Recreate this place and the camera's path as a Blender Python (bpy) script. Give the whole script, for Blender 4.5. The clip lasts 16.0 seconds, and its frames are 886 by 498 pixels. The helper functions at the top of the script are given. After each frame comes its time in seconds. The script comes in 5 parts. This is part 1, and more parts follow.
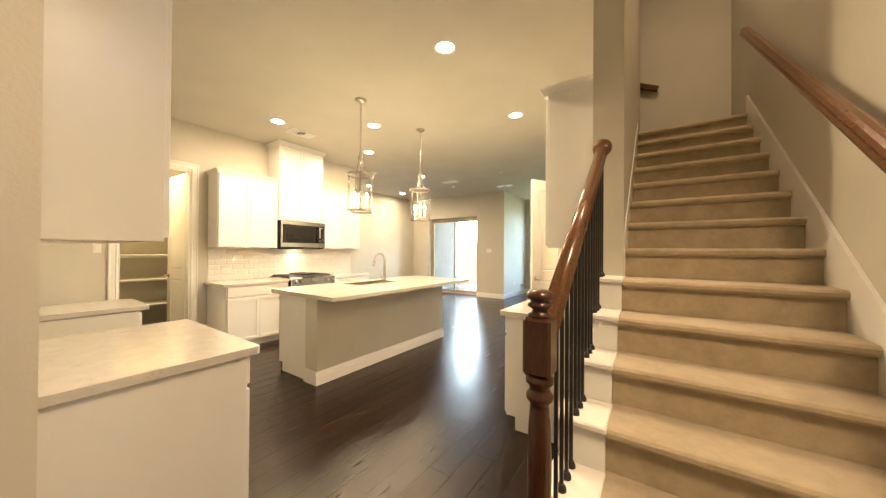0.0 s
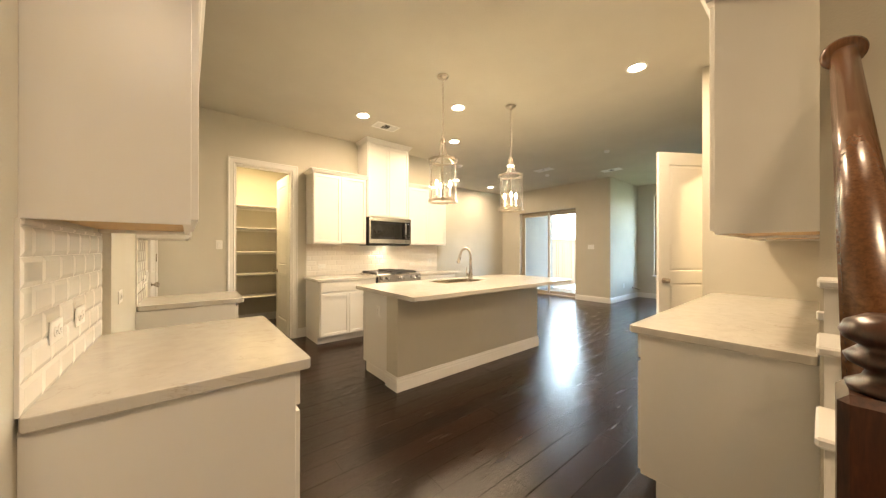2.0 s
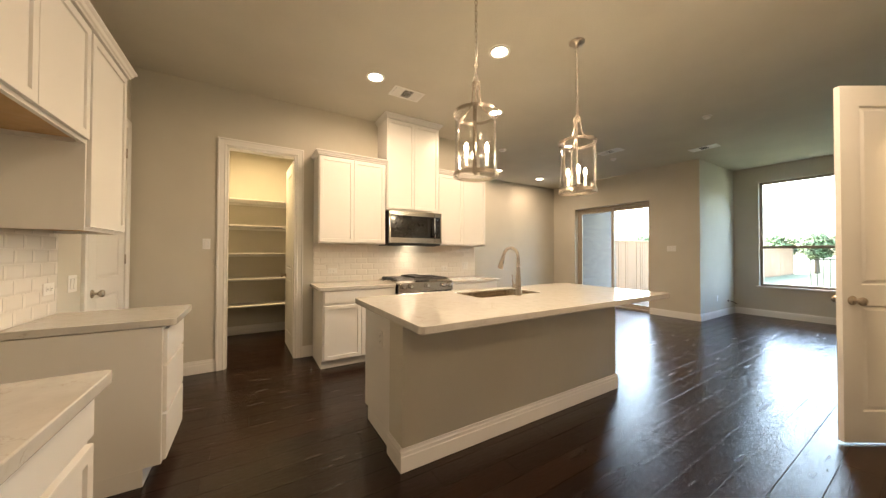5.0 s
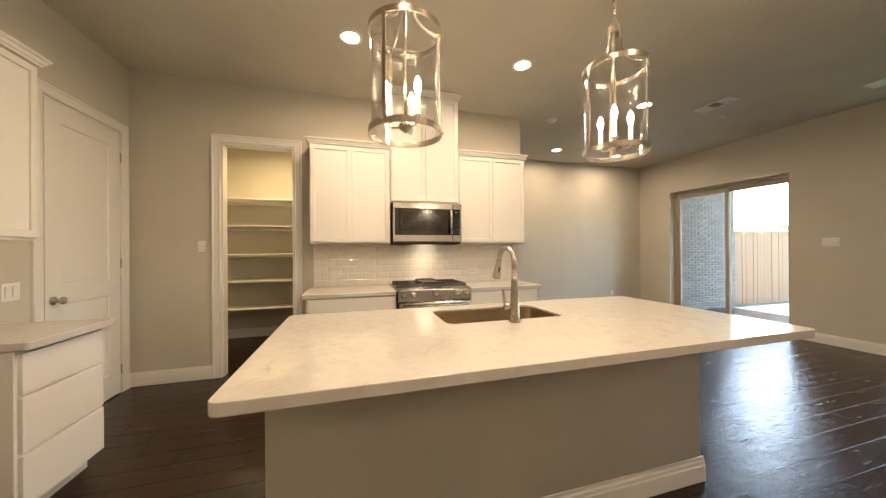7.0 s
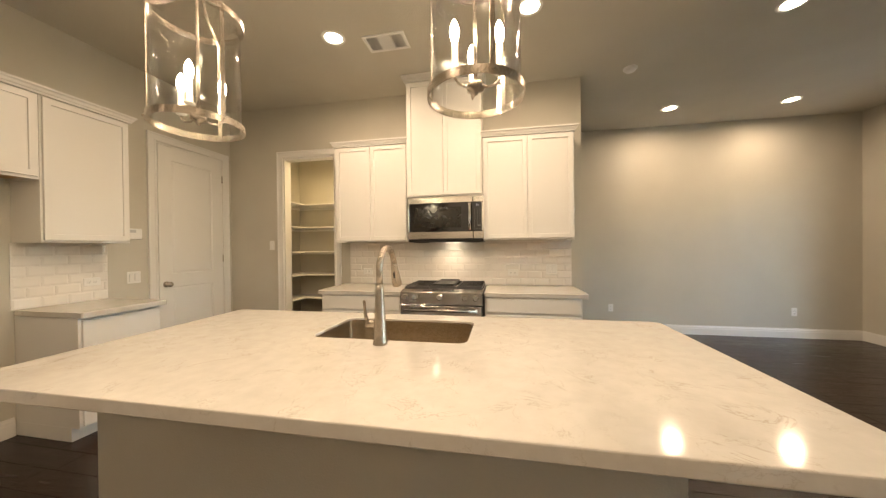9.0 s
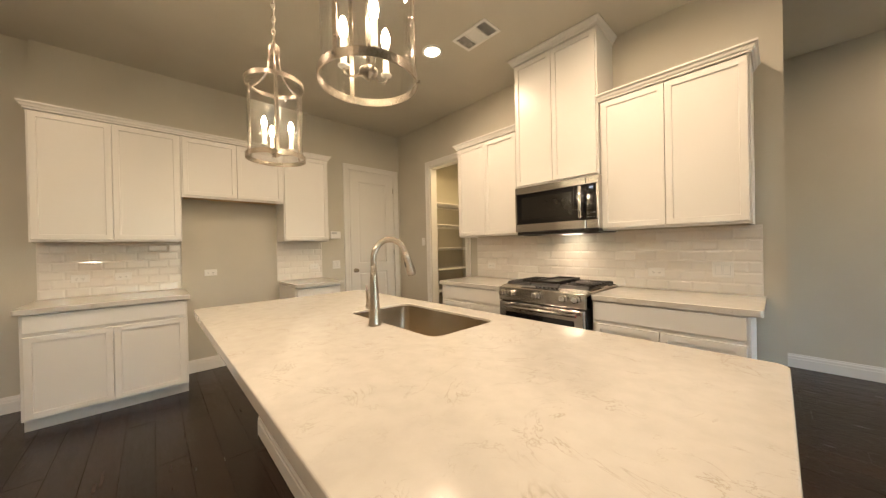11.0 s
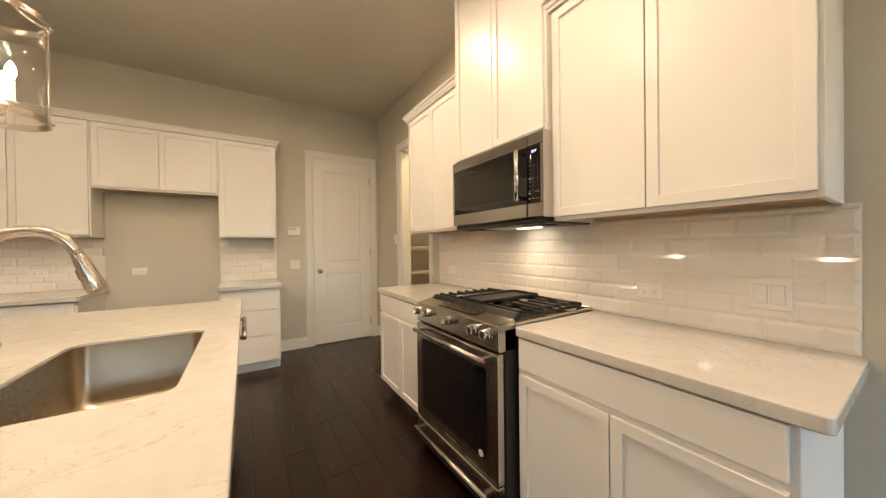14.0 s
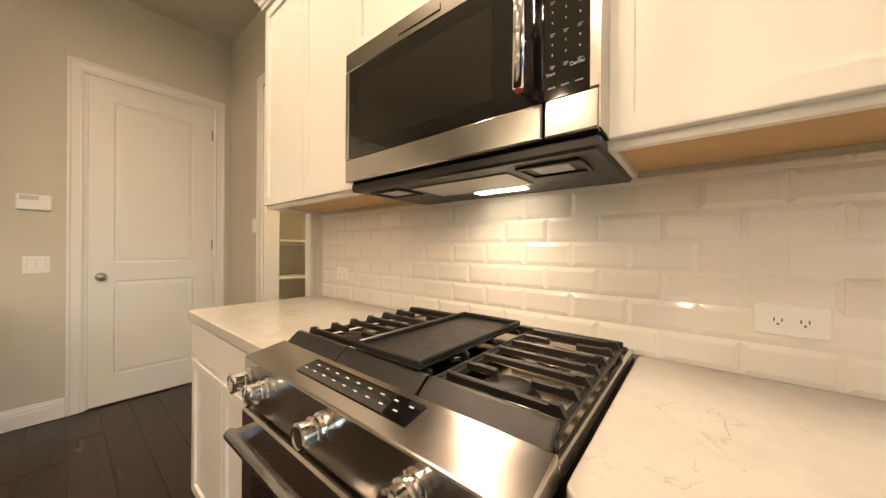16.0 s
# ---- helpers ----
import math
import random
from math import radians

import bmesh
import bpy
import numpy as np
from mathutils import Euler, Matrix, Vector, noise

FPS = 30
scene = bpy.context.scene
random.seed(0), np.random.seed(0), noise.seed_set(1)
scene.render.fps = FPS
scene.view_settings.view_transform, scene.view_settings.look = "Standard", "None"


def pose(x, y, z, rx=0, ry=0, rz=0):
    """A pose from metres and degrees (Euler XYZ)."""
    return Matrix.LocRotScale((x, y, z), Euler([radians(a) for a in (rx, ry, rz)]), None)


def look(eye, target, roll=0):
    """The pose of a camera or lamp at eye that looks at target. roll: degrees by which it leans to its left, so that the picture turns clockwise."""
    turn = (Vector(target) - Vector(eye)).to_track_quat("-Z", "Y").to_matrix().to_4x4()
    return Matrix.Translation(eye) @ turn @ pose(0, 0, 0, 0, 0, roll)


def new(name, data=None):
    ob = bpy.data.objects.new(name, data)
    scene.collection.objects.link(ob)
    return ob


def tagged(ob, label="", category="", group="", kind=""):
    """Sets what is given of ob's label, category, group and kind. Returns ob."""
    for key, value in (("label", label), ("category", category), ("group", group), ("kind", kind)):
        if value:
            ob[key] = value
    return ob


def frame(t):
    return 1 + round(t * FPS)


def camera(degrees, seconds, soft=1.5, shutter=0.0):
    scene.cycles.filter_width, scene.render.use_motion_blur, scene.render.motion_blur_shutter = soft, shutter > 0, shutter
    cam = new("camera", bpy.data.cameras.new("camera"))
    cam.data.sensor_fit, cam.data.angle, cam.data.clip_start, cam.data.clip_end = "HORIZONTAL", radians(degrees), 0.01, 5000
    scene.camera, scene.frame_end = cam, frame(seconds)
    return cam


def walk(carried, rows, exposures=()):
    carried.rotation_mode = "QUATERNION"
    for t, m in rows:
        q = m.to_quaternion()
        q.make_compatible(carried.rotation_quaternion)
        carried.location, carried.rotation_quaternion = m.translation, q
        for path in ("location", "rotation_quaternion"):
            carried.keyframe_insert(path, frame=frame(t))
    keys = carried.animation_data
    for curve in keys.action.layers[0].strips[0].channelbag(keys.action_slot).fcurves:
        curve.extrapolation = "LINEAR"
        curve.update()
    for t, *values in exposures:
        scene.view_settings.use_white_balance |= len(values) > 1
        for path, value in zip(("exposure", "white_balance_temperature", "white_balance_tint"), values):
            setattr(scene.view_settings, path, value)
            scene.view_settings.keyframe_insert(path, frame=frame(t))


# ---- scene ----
cam = camera(109.7, 16.0, 1.3)
PATH = [
    (0, (-0.05, 0.063, 1.375), (1.598, 1.196, 1.389), 0.4),
    (0.5, (0.017, 0.103, 1.355), (1.571, 1.362, 1.365), 0.2),
    (1, (0.097, 0.181, 1.338), (1.56, 1.544, 1.348), 0.1),
    (1.5, (0.223, 0.28, 1.345), (1.586, 1.744, 1.347), 0.0),
    (2, (0.33, 0.402, 1.329), (1.599, 1.948, 1.332), 0.1),
    (2.5, (0.437, 0.521, 1.344), (1.637, 2.121, 1.336), 0.1),
    (3, (0.542, 0.671, 1.308), (1.707, 2.296, 1.317), 0.2),
    (3.5, (0.645, 0.806, 1.335), (1.789, 2.446, 1.325), 0.1),
    (4, (0.758, 0.953, 1.283), (1.894, 2.6, 1.298), 0.1),
    (6.5, (1.835, 1.5, 1.317), (2.547, 3.369, 1.323), -0.3),
    (7, (2.168, 1.594, 1.334), (2.722, 3.516, 1.338), -0.4),
    (7.5, (2.522, 1.662, 1.372), (2.903, 3.625, 1.366), -0.2),
    (8, (2.865, 1.727, 1.365), (3.054, 3.718, 1.366), -0.5),
    (8.5, (3.234, 1.794, 1.358), (3.166, 3.793, 1.354), -0.4),
    (9, (3.545, 1.882, 1.345), (3.177, 3.848, 1.331), -0.6),
    (9.5, (3.82, 1.986, 1.311), (3.108, 3.855, 1.306), -0.3),
    (10, (4.042, 2.095, 1.301), (2.994, 3.799, 1.294), -0.7),
    (12.5, (4.547, 2.977, 1.265), (2.88, 4.083, 1.263), -0.8),
    (13, (4.56, 3.222, 1.25), (2.882, 4.312, 1.254), -0.7),
    (13.5, (4.512, 3.484, 1.261), (2.831, 4.567, 1.256), -0.7),
    (14, (4.403, 3.76, 1.281), (2.715, 4.831, 1.266), -0.7),
    (14.5, (4.21, 4.0, 1.264), (2.518, 5.066, 1.248), -0.5),
    (15, (3.97, 4.195, 1.253), (2.295, 5.288, 1.234), -0.1),
    (15.5, (3.743, 4.287, 1.223), (2.204, 5.565, 1.211), -0.0),
    (16, (3.509, 4.395, 1.206), (2.246, 5.946, 1.204), 0.4),
]
EXPOSE = ((0.0, 5.7, 6850, 6), (1.5, 5.5, 6800, 6), (2.5, 5.25, 6750, 8), (4.0, 4.95, 6700, 10), (6.0, 4.76, 6550, 11), (8.0, 4.63, 6500, 10), (10.2, 4.62, 6500, 10), (12.4, 4.48, 6500, 10), (14.0, 4.63, 6500, 11), (16.0, 4.82, 6550, 12))
walk(cam, [(t, look(eye, target, roll)) for t, eye, target, roll in PATH], EXPOSE)

# ---- world and light ----
world = bpy.data.worlds.new("world")
scene.world = world
world.use_nodes = True
wn = world.node_tree.nodes
sky = wn.new("ShaderNodeTexSky")
sky.sky_type = "NISHITA"
sky.sun_disc = False
sky.sun_elevation = radians(51)
sky.sun_rotation = radians(10)
sky.air_density = 1.2
sky.dust_density = 3.0
world.node_tree.links.new(sky.outputs[0], wn["Background"].inputs[0])
wn["Background"].inputs[1].default_value = 0.15


def lamp(name, kind, m, watts, colour, size=0.1, **more):
    data = bpy.data.lights.new(name, kind)
    data.energy = watts
    data.color = colour
    if kind == "AREA":
        data.shape = more.get("shape", "DISK")
        data.size = size
        data.size_y = more.get("size_y", size)
        data.spread = more.get("spread", radians(150))
    elif kind == "POINT":
        data.shadow_soft_size = size
    ob = new(name, data)
    ob.matrix_world = m
    return ob


sun = bpy.data.lights.new("sun", "SUN")
sun.energy, sun.angle, sun.color = 0.5, radians(12), (1.0, 0.96, 0.9)
sun_ob = new("sun", sun)
sun_ob.matrix_world = look((0, 0, 20), (-3, -16, 0))

WARM = (1.0, 0.722, 0.478)
CEIL = 3.13
CAN_W = 0.85
PENDANT_W = 0.075
DAY = (0.86, 0.94, 1.0)
CANS = ((2.155, 1.568), (3.758, 1.567), (2.160, 4.330), (2.985, 3.340), (3.768, 4.300), (5.69, 4.65), (5.73, 6.46), (7.10, 6.50))
for cx, cy in CANS:
    lamp("can_lamp", "AREA", pose(cx, cy, CEIL - 0.012), CAN_W if cy < 6 else 0.68, WARM, 0.13, spread=radians(174))
CANDLE, LIFT = 0.080, 0.020
PENDANTS = ((2.385, 2.910, 228, 300), (3.468, 2.890, 53, 223))
for px, py, _, lean in PENDANTS:
    for k in range(3):
        a = radians(120 * k + lean)
        lamp("bulb_lamp", "POINT", pose(px + CANDLE * math.cos(a), py + CANDLE * math.sin(a), CEIL + LIFT - 1.145), PENDANT_W, (1.0, 0.76, 0.46), 0.016)
lamp("microwave_lamp", "AREA", pose(2.98, 5.13, 1.385), 0.085, WARM, 0.12)
lamp("pantry_lamp", "AREA", pose(1.15, 6.1, CEIL - 0.02), 1.45, (1.0, 0.72, 0.37), 0.2)
lamp("closet_lamp", "AREA", pose(5.05, 0.25, CEIL - 0.02), 1.45, (1.0, 0.69, 0.37), 0.2)
lamp("stair_lamp", "AREA", pose(2.3, -0.18, 5.45), 0.8, WARM, 0.5)
# broad fill with no fixture, added to brighten foyer walls, cabinet side and lower steps
lamp("foyer_fill_lamp", "AREA", pose(0.12, -0.55, CEIL - 0.02), 1.15, WARM, 0.6)
# ---- materials ----


def material(name):
    m = bpy.data.materials.new(name)
    m.use_nodes = True
    return m, m.node_tree.nodes, m.node_tree.links, m.node_tree.nodes["Principled BSDF"]


def coords(n, l, scale=(1, 1, 1), turn=(0, 0, 0), space="Object"):
    tc = n.new("ShaderNodeTexCoord")
    mp = n.new("ShaderNodeMapping")
    mp.inputs["Scale"].default_value = scale
    mp.inputs["Rotation"].default_value = turn
    l.new(tc.outputs[space], mp.inputs[0])
    return mp.outputs[0]


def noise_tex(n, l, vec, scale, detail=4, rough=0.5, distort=0.0):
    t = n.new("ShaderNodeTexNoise")
    t.inputs["Scale"].default_value = scale
    t.inputs["Detail"].default_value = detail
    t.inputs["Roughness"].default_value = rough
    t.inputs["Distortion"].default_value = distort
    l.new(vec, t.inputs["Vector"])
    return t.outputs[0]


def ramp(n, l, fac, stops):
    r = n.new("ShaderNodeValToRGB")
    e = r.color_ramp.elements
    while len(e) < len(stops):
        e.new(0.5)
    for k, (p, c) in enumerate(stops):
        e[k].position = p
        e[k].color = (*c, 1)
    l.new(fac, r.inputs[0])
    return r.outputs[0]


def bump(n, l, b, height, strength, distance):
    k = n.new("ShaderNodeBump")
    k.inputs["Strength"].default_value = strength
    k.inputs["Distance"].default_value = distance
    l.new(height, k.inputs["Height"])
    l.new(k.outputs[0], b.inputs["Normal"])


def painted(name, c, rough=0.5, grain=220.0, depth=0.0006, strength=0.5, vary=0.04):
    """Paint with a slight unevenness and a fine relief."""
    m, n, l, b = material(name)
    v = coords(n, l)
    lo = tuple(x * (1 - vary) for x in c)
    hi = tuple(min(1, x * (1 + vary)) for x in c)
    l.new(ramp(n, l, noise_tex(n, l, v, 1.7, 5), ((0.3, lo), (0.7, hi))), b.inputs["Base Color"])
    b.inputs["Roughness"].default_value = rough
    bump(n, l, b, noise_tex(n, l, v, grain, 2), strength, depth)
    return m


WALL = painted("wall_paint", (0.55, 0.52, 0.445), 0.75, 130, 0.0015, 0.6)
CEILP = painted("ceiling_paint", (0.55, 0.52, 0.445), 0.9, 90, 0.002, 0.7)
TRIM = painted("trim_paint", (0.75, 0.735, 0.70), 0.28, 60, 0.0002, 0.2, 0.015)
CAB = painted("cabinet_paint", (0.74, 0.725, 0.69), 0.32, 40, 0.0002, 0.25, 0.015)
DOORP = painted("door_paint", (0.75, 0.735, 0.70), 0.35, 50, 0.0003, 0.25, 0.015)
PLASTIC = painted("white_plastic", (0.78, 0.77, 0.74), 0.35, 300, 0.0001, 0.1, 0.01)
DARKGAP = painted("dark_gap", (0.02, 0.018, 0.016), 0.8)


def plain(name, c, rough=0.5, metal=0.0, coat=0.0):
    m, n, l, b = material(name)
    v = coords(n, l)
    lo = tuple(x * 0.9 for x in c)
    l.new(ramp(n, l, noise_tex(n, l, v, 14, 4), ((0.3, lo), (0.7, c))), b.inputs["Base Color"])
    l.new(ramp(n, l, noise_tex(n, l, v, 30, 3), ((0.3, (rough * 0.85,) * 3), (0.7, (min(1, rough * 1.15),) * 3))), b.inputs["Roughness"])
    b.inputs["Metallic"].default_value = metal
    b.inputs["Coat Weight"].default_value = coat
    return m


def brushed(name, c, rough, stretch):
    m, n, l, b = material(name)
    v = coords(n, l, stretch)
    g = noise_tex(n, l, v, 60, 3)
    b.inputs["Base Color"].default_value = (*c, 1)
    b.inputs["Metallic"].default_value = 1.0
    l.new(ramp(n, l, g, ((0.3, (rough * 0.92,) * 3), (0.7, (rough * 1.1,) * 3))), b.inputs["Roughness"])
    bump(n, l, b, g, 0.008, 0.0001)
    return m


STEEL = brushed("stainless_steel", (0.54, 0.515, 0.48), 0.21, (1, 30, 30))
STEEL_SINK = brushed("sink_steel", (0.52, 0.45, 0.35), 0.27, (1, 30, 30))
STEEL_TOP = brushed("cooktop_steel", (0.42, 0.36, 0.29), 0.16, (1, 20, 20))
NICKEL = brushed("brushed_nickel", (0.46, 0.41, 0.345), 0.27, (20, 20, 2))
CHROME = plain("polished_chrome", (0.8, 0.79, 0.77), 0.08, 1.0)
IRON = plain("cast_iron", (0.010, 0.0095, 0.009), 0.42)
BLACKIRON = plain("black_iron", (0.012, 0.012, 0.012), 0.42, 0.0)
BLACKGLASS = plain("black_glass", (0.006, 0.006, 0.007), 0.05, 0.0, 0.5)
BLACKPL = plain("black_plastic", (0.012, 0.012, 0.012), 0.35)
GREYPRINT = plain("grey_print", (0.55, 0.55, 0.55), 0.6)
RED = plain("red_badge", (0.35, 0.02, 0.02), 0.4)
RAWWOOD = plain("raw_wood", (0.55, 0.36, 0.17), 0.6)
BRONZE = plain("tan_frame", (0.40, 0.335, 0.25), 0.5)
MORTAR = painted("mortar", (0.20, 0.185, 0.165), 0.95, 80, 0.002, 0.6, 0.08)
CONCRETE = painted("concrete", (0.32, 0.31, 0.30), 0.9, 60, 0.002, 0.6, 0.1)


def glass(name, tint, least):
    """Clear thin glass: see-through, with a mirror gloss that grows at grazing angles."""
    m = bpy.data.materials.new(name)
    m.use_nodes = True
    n, l = m.node_tree.nodes, m.node_tree.links
    n.remove(n["Principled BSDF"])
    see = n.new("ShaderNodeBsdfTransparent")
    see.inputs[0].default_value = (*tint, 1)
    gloss = n.new("ShaderNodeBsdfGlossy")
    gloss.inputs["Roughness"].default_value = 0.02
    lay = n.new("ShaderNodeLayerWeight")
    lay.inputs["Blend"].default_value = 0.5
    power = n.new("ShaderNodeMath")
    power.operation = "POWER"
    power.inputs[1].default_value = 3.5
    l.new(lay.outputs["Facing"], power.inputs[0])
    fres = n.new("ShaderNodeMath")
    fres.operation = "MULTIPLY_ADD"
    fres.inputs[1].default_value = 0.55
    fres.inputs[2].default_value = least
    l.new(power.outputs[0], fres.inputs[0])
    mix = n.new("ShaderNodeMixShader")
    l.new(fres.outputs[0], mix.inputs[0])
    l.new(see.outputs[0], mix.inputs[1])
    l.new(gloss.outputs[0], mix.inputs[2])
    l.new(mix.outputs[0], n["Material Output"].inputs[0])
    return m


GLASS = glass("clear_glass", (0.985, 0.985, 0.98), 0.035)
PANE = glass("window_glass", (0.95, 0.97, 0.96), 0.03)


def glow(name, c, strength):
    m, n, l, b = material(name)
    b.inputs["Base Color"].default_value = (0.9, 0.9, 0.85, 1)
    b.inputs["Emission Color"].default_value = (*c, 1)
    b.inputs["Emission Strength"].default_value = strength
    return m


CANGLOW = glow("lamp_lens", (1.0, 0.88, 0.68), 1.5)
BULB = glow("lit_bulb", (1.0, 0.82, 0.55), 3)
SLIT = glow("lamp_slit", (1.0, 0.86, 0.62), 0.8)
CLOCK = glow("blue_digits", (0.35, 0.55, 1.0), 0.15)


def quartz():
    m, n, l, b = material("quartz")
    v = coords(n, l)
    base = ramp(n, l, noise_tex(n, l, v, 16, 6, 0.6), ((0.3, (0.52, 0.50, 0.46)), (0.65, (0.57, 0.55, 0.51))))

    def veins(scale, distort, width, low, high):
        """Thin broken lines where a warped noise crosses its middle."""
        warp = noise_tex(n, l, v, scale, 7, 0.62, distort)
        line = ramp(n, l, warp, ((0.5 - width, (0, 0, 0)), (0.5, (1, 1, 1)), (0.5 + width * 0.7, (0, 0, 0))))
        gate = ramp(n, l, noise_tex(n, l, v, scale * 1.3 + 1.7, 3), ((low, (0, 0, 0)), (high, (0.55, 0.55, 0.55))))
        both = n.new("ShaderNodeMath")
        both.operation = "MULTIPLY"
        l.new(line, both.inputs[0])
        l.new(gate, both.inputs[1])
        return both.outputs[0]

    mul = n.new("ShaderNodeMath")
    mul.operation = "MAXIMUM"
    l.new(veins(2.6, 1.0, 0.0065, 0.44, 0.60), mul.inputs[0])
    l.new(veins(6.5, 1.0, 0.010, 0.50, 0.68), mul.inputs[1])
    mix = n.new("ShaderNodeMix")
    mix.data_type = "RGBA"
    l.new(mul.outputs[0], mix.inputs[0])
    l.new(base, mix.inputs[6])
    mix.inputs[7].default_value = (0.31, 0.255, 0.19, 1)
    l.new(mix.outputs[2], b.inputs["Base Color"])
    b.inputs["Roughness"].default_value = 0.11
    return m


QUARTZ = quartz()


def floor_wood():
    m, n, l, b = material("dark_scraped_wood")
    info = n.new("ShaderNodeObjectInfo")
    isl = n.new("ShaderNodeNewGeometry")
    rnd = n.new("ShaderNodeMath")
    rnd.operation = "ADD"
    l.new(info.outputs["Random"], rnd.inputs[0])
    l.new(isl.outputs["Random Per Island"], rnd.inputs[1])
    fr = n.new("ShaderNodeMath")
    fr.operation = "FRACT"
    l.new(rnd.outputs[0], fr.inputs[0])
    far = n.new("ShaderNodeMath")
    far.operation = "MULTIPLY"
    far.inputs[1].default_value = 37.0
    l.new(fr.outputs[0], far.inputs[0])

    def shifted(vec):
        """The grain starts anew on every plank."""
        add = n.new("ShaderNodeVectorMath")
        l.new(vec, add.inputs[0])
        l.new(far.outputs[0], add.inputs[1])
        return add.outputs[0]

    v = shifted(coords(n, l, (1, 7, 1)))
    tone = ramp(n, l, fr.outputs[0], ((0.0, (0.0095, 0.0038, 0.0022)), (0.5, (0.016, 0.0066, 0.0036)), (1.0, (0.026, 0.0112, 0.0062))))
    grain = ramp(n, l, noise_tex(n, l, v, 9, 8, 0.65, 0.4), ((0.3, (0.55, 0.55, 0.55)), (0.7, (1.25, 1.2, 1.15))))
    mix = n.new("ShaderNodeMix")
    mix.data_type = "RGBA"
    mix.blend_type = "MULTIPLY"
    mix.inputs[0].default_value = 1.0
    l.new(tone, mix.inputs[6])
    l.new(grain, mix.inputs[7])
    l.new(mix.outputs[2], b.inputs["Base Color"])
    l.new(ramp(n, l, noise_tex(n, l, v, 3, 6), ((0.3, (0.13,) * 3), (0.7, (0.28,) * 3))), b.inputs["Roughness"])
    b.inputs["Specular IOR Level"].default_value = 0.38
    v2 = shifted(coords(n, l, (0.8, 4.0, 1)))
    both = n.new("ShaderNodeMath")
    both.operation = "MULTIPLY_ADD"
    both.inputs[1].default_value = 0.35
    l.new(noise_tex(n, l, shifted(coords(n, l, (1, 9, 1))), 34, 4, 0.6, 2.2), both.inputs[0])
    l.new(noise_tex(n, l, v2, 8.0, 5, 0.6, 1.6), both.inputs[2])
    bump(n, l, b, both.outputs[0], 0.42, 0.0034)
    return m


FLOORWOOD = floor_wood()


def stained(name, dark, light, rough, stretch=(1, 1, 1)):
    m, n, l, b = material(name)
    v = coords(n, l, stretch)
    l.new(ramp(n, l, noise_tex(n, l, v, 22, 7, 0.65, 0.5), ((0.3, dark), (0.7, light))), b.inputs["Base Color"])
    b.inputs["Roughness"].default_value = rough
    b.inputs["Coat Weight"].default_value = 0.4
    b.inputs["Coat Roughness"].default_value = 0.12
    bump(n, l, b, noise_tex(n, l, v, 40, 4), 0.15, 0.001)
    return m


NEWELWOOD = stained("newel_wood", (0.022, 0.008, 0.004), (0.075, 0.026, 0.012), 0.28, (8, 8, 1))
RAILWOOD = stained("rail_wood", (0.075, 0.030, 0.012), (0.16, 0.070, 0.028), 0.25, (1, 8, 8))


def carpet():
    m, n, l, b = material("beige_carpet")
    v = coords(n, l)
    fine = noise_tex(n, l, v, 420, 3, 0.7)
    l.new(ramp(n, l, noise_tex(n, l, v, 9, 8, 0.75), ((0.3, (0.36, 0.29, 0.19)), (0.7, (0.52, 0.43, 0.30)))), b.inputs["Base Color"])
    b.inputs["Roughness"].default_value = 1.0
    b.inputs["Sheen Weight"].default_value = 0.25
    bump(n, l, b, fine, 0.9, 0.004)
    return m


CARPET = carpet()


def tile_mat():
    m, n, l, b = material("glazed_tile")
    info = n.new("ShaderNodeObjectInfo")
    l.new(ramp(n, l, info.outputs["Random"], ((0.0, (0.765, 0.73, 0.68)), (1.0, (0.795, 0.765, 0.715)))), b.inputs["Base Color"])
    b.inputs["Roughness"].default_value = 0.07
    bump(n, l, b, noise_tex(n, l, coords(n, l), 25, 2), 0.06, 0.002)
    return m


TILE = tile_mat()
GROUT = painted("grout", (0.77, 0.745, 0.70), 0.9)


def brick_mat():
    m, n, l, b = material("shade_toned_brick")
    isl = n.new("ShaderNodeNewGeometry")
    info = n.new("ShaderNodeObjectInfo")
    add = n.new("ShaderNodeMath")
    add.operation = "ADD"
    l.new(isl.outputs["Random Per Island"], add.inputs[0])
    l.new(info.outputs["Random"], add.inputs[1])
    fr = n.new("ShaderNodeMath")
    fr.operation = "FRACT"
    l.new(add.outputs[0], fr.inputs[0])
    # brick greys taken darker to carry the shade of a patio cover not built
    l.new(ramp(n, l, fr.outputs[0], ((0.0, (0.13, 0.12, 0.108)), (0.6, (0.165, 0.15, 0.135)), (1.0, (0.21, 0.195, 0.175)))), b.inputs["Base Color"])
    b.inputs["Roughness"].default_value = 0.9
    bump(n, l, b, noise_tex(n, l, coords(n, l), 45, 5), 0.6, 0.006)
    return m


BRICK = brick_mat()
FENCEWOOD = stained("fence_wood", (0.20, 0.105, 0.05), (0.29, 0.155, 0.082), 0.85, (8, 8, 1))
GRASS = painted("lawn_green", (0.075, 0.09, 0.045), 0.95, 40, 0.02, 1.0, 0.4)
LEAF = painted("leaf_green", (0.10, 0.15, 0.065), 0.7, 20, 0.003, 0.5, 0.35)
BARK = painted("bark", (0.12, 0.09, 0.06), 0.9, 30, 0.01, 1.0, 0.3)

# ---- building helpers ----


def thing(name, m, label="", category="", group="", kind=""):
    ob = new(name)
    ob.empty_display_size = 0.1
    ob.matrix_world = m
    return tagged(ob, label, category, group, kind)


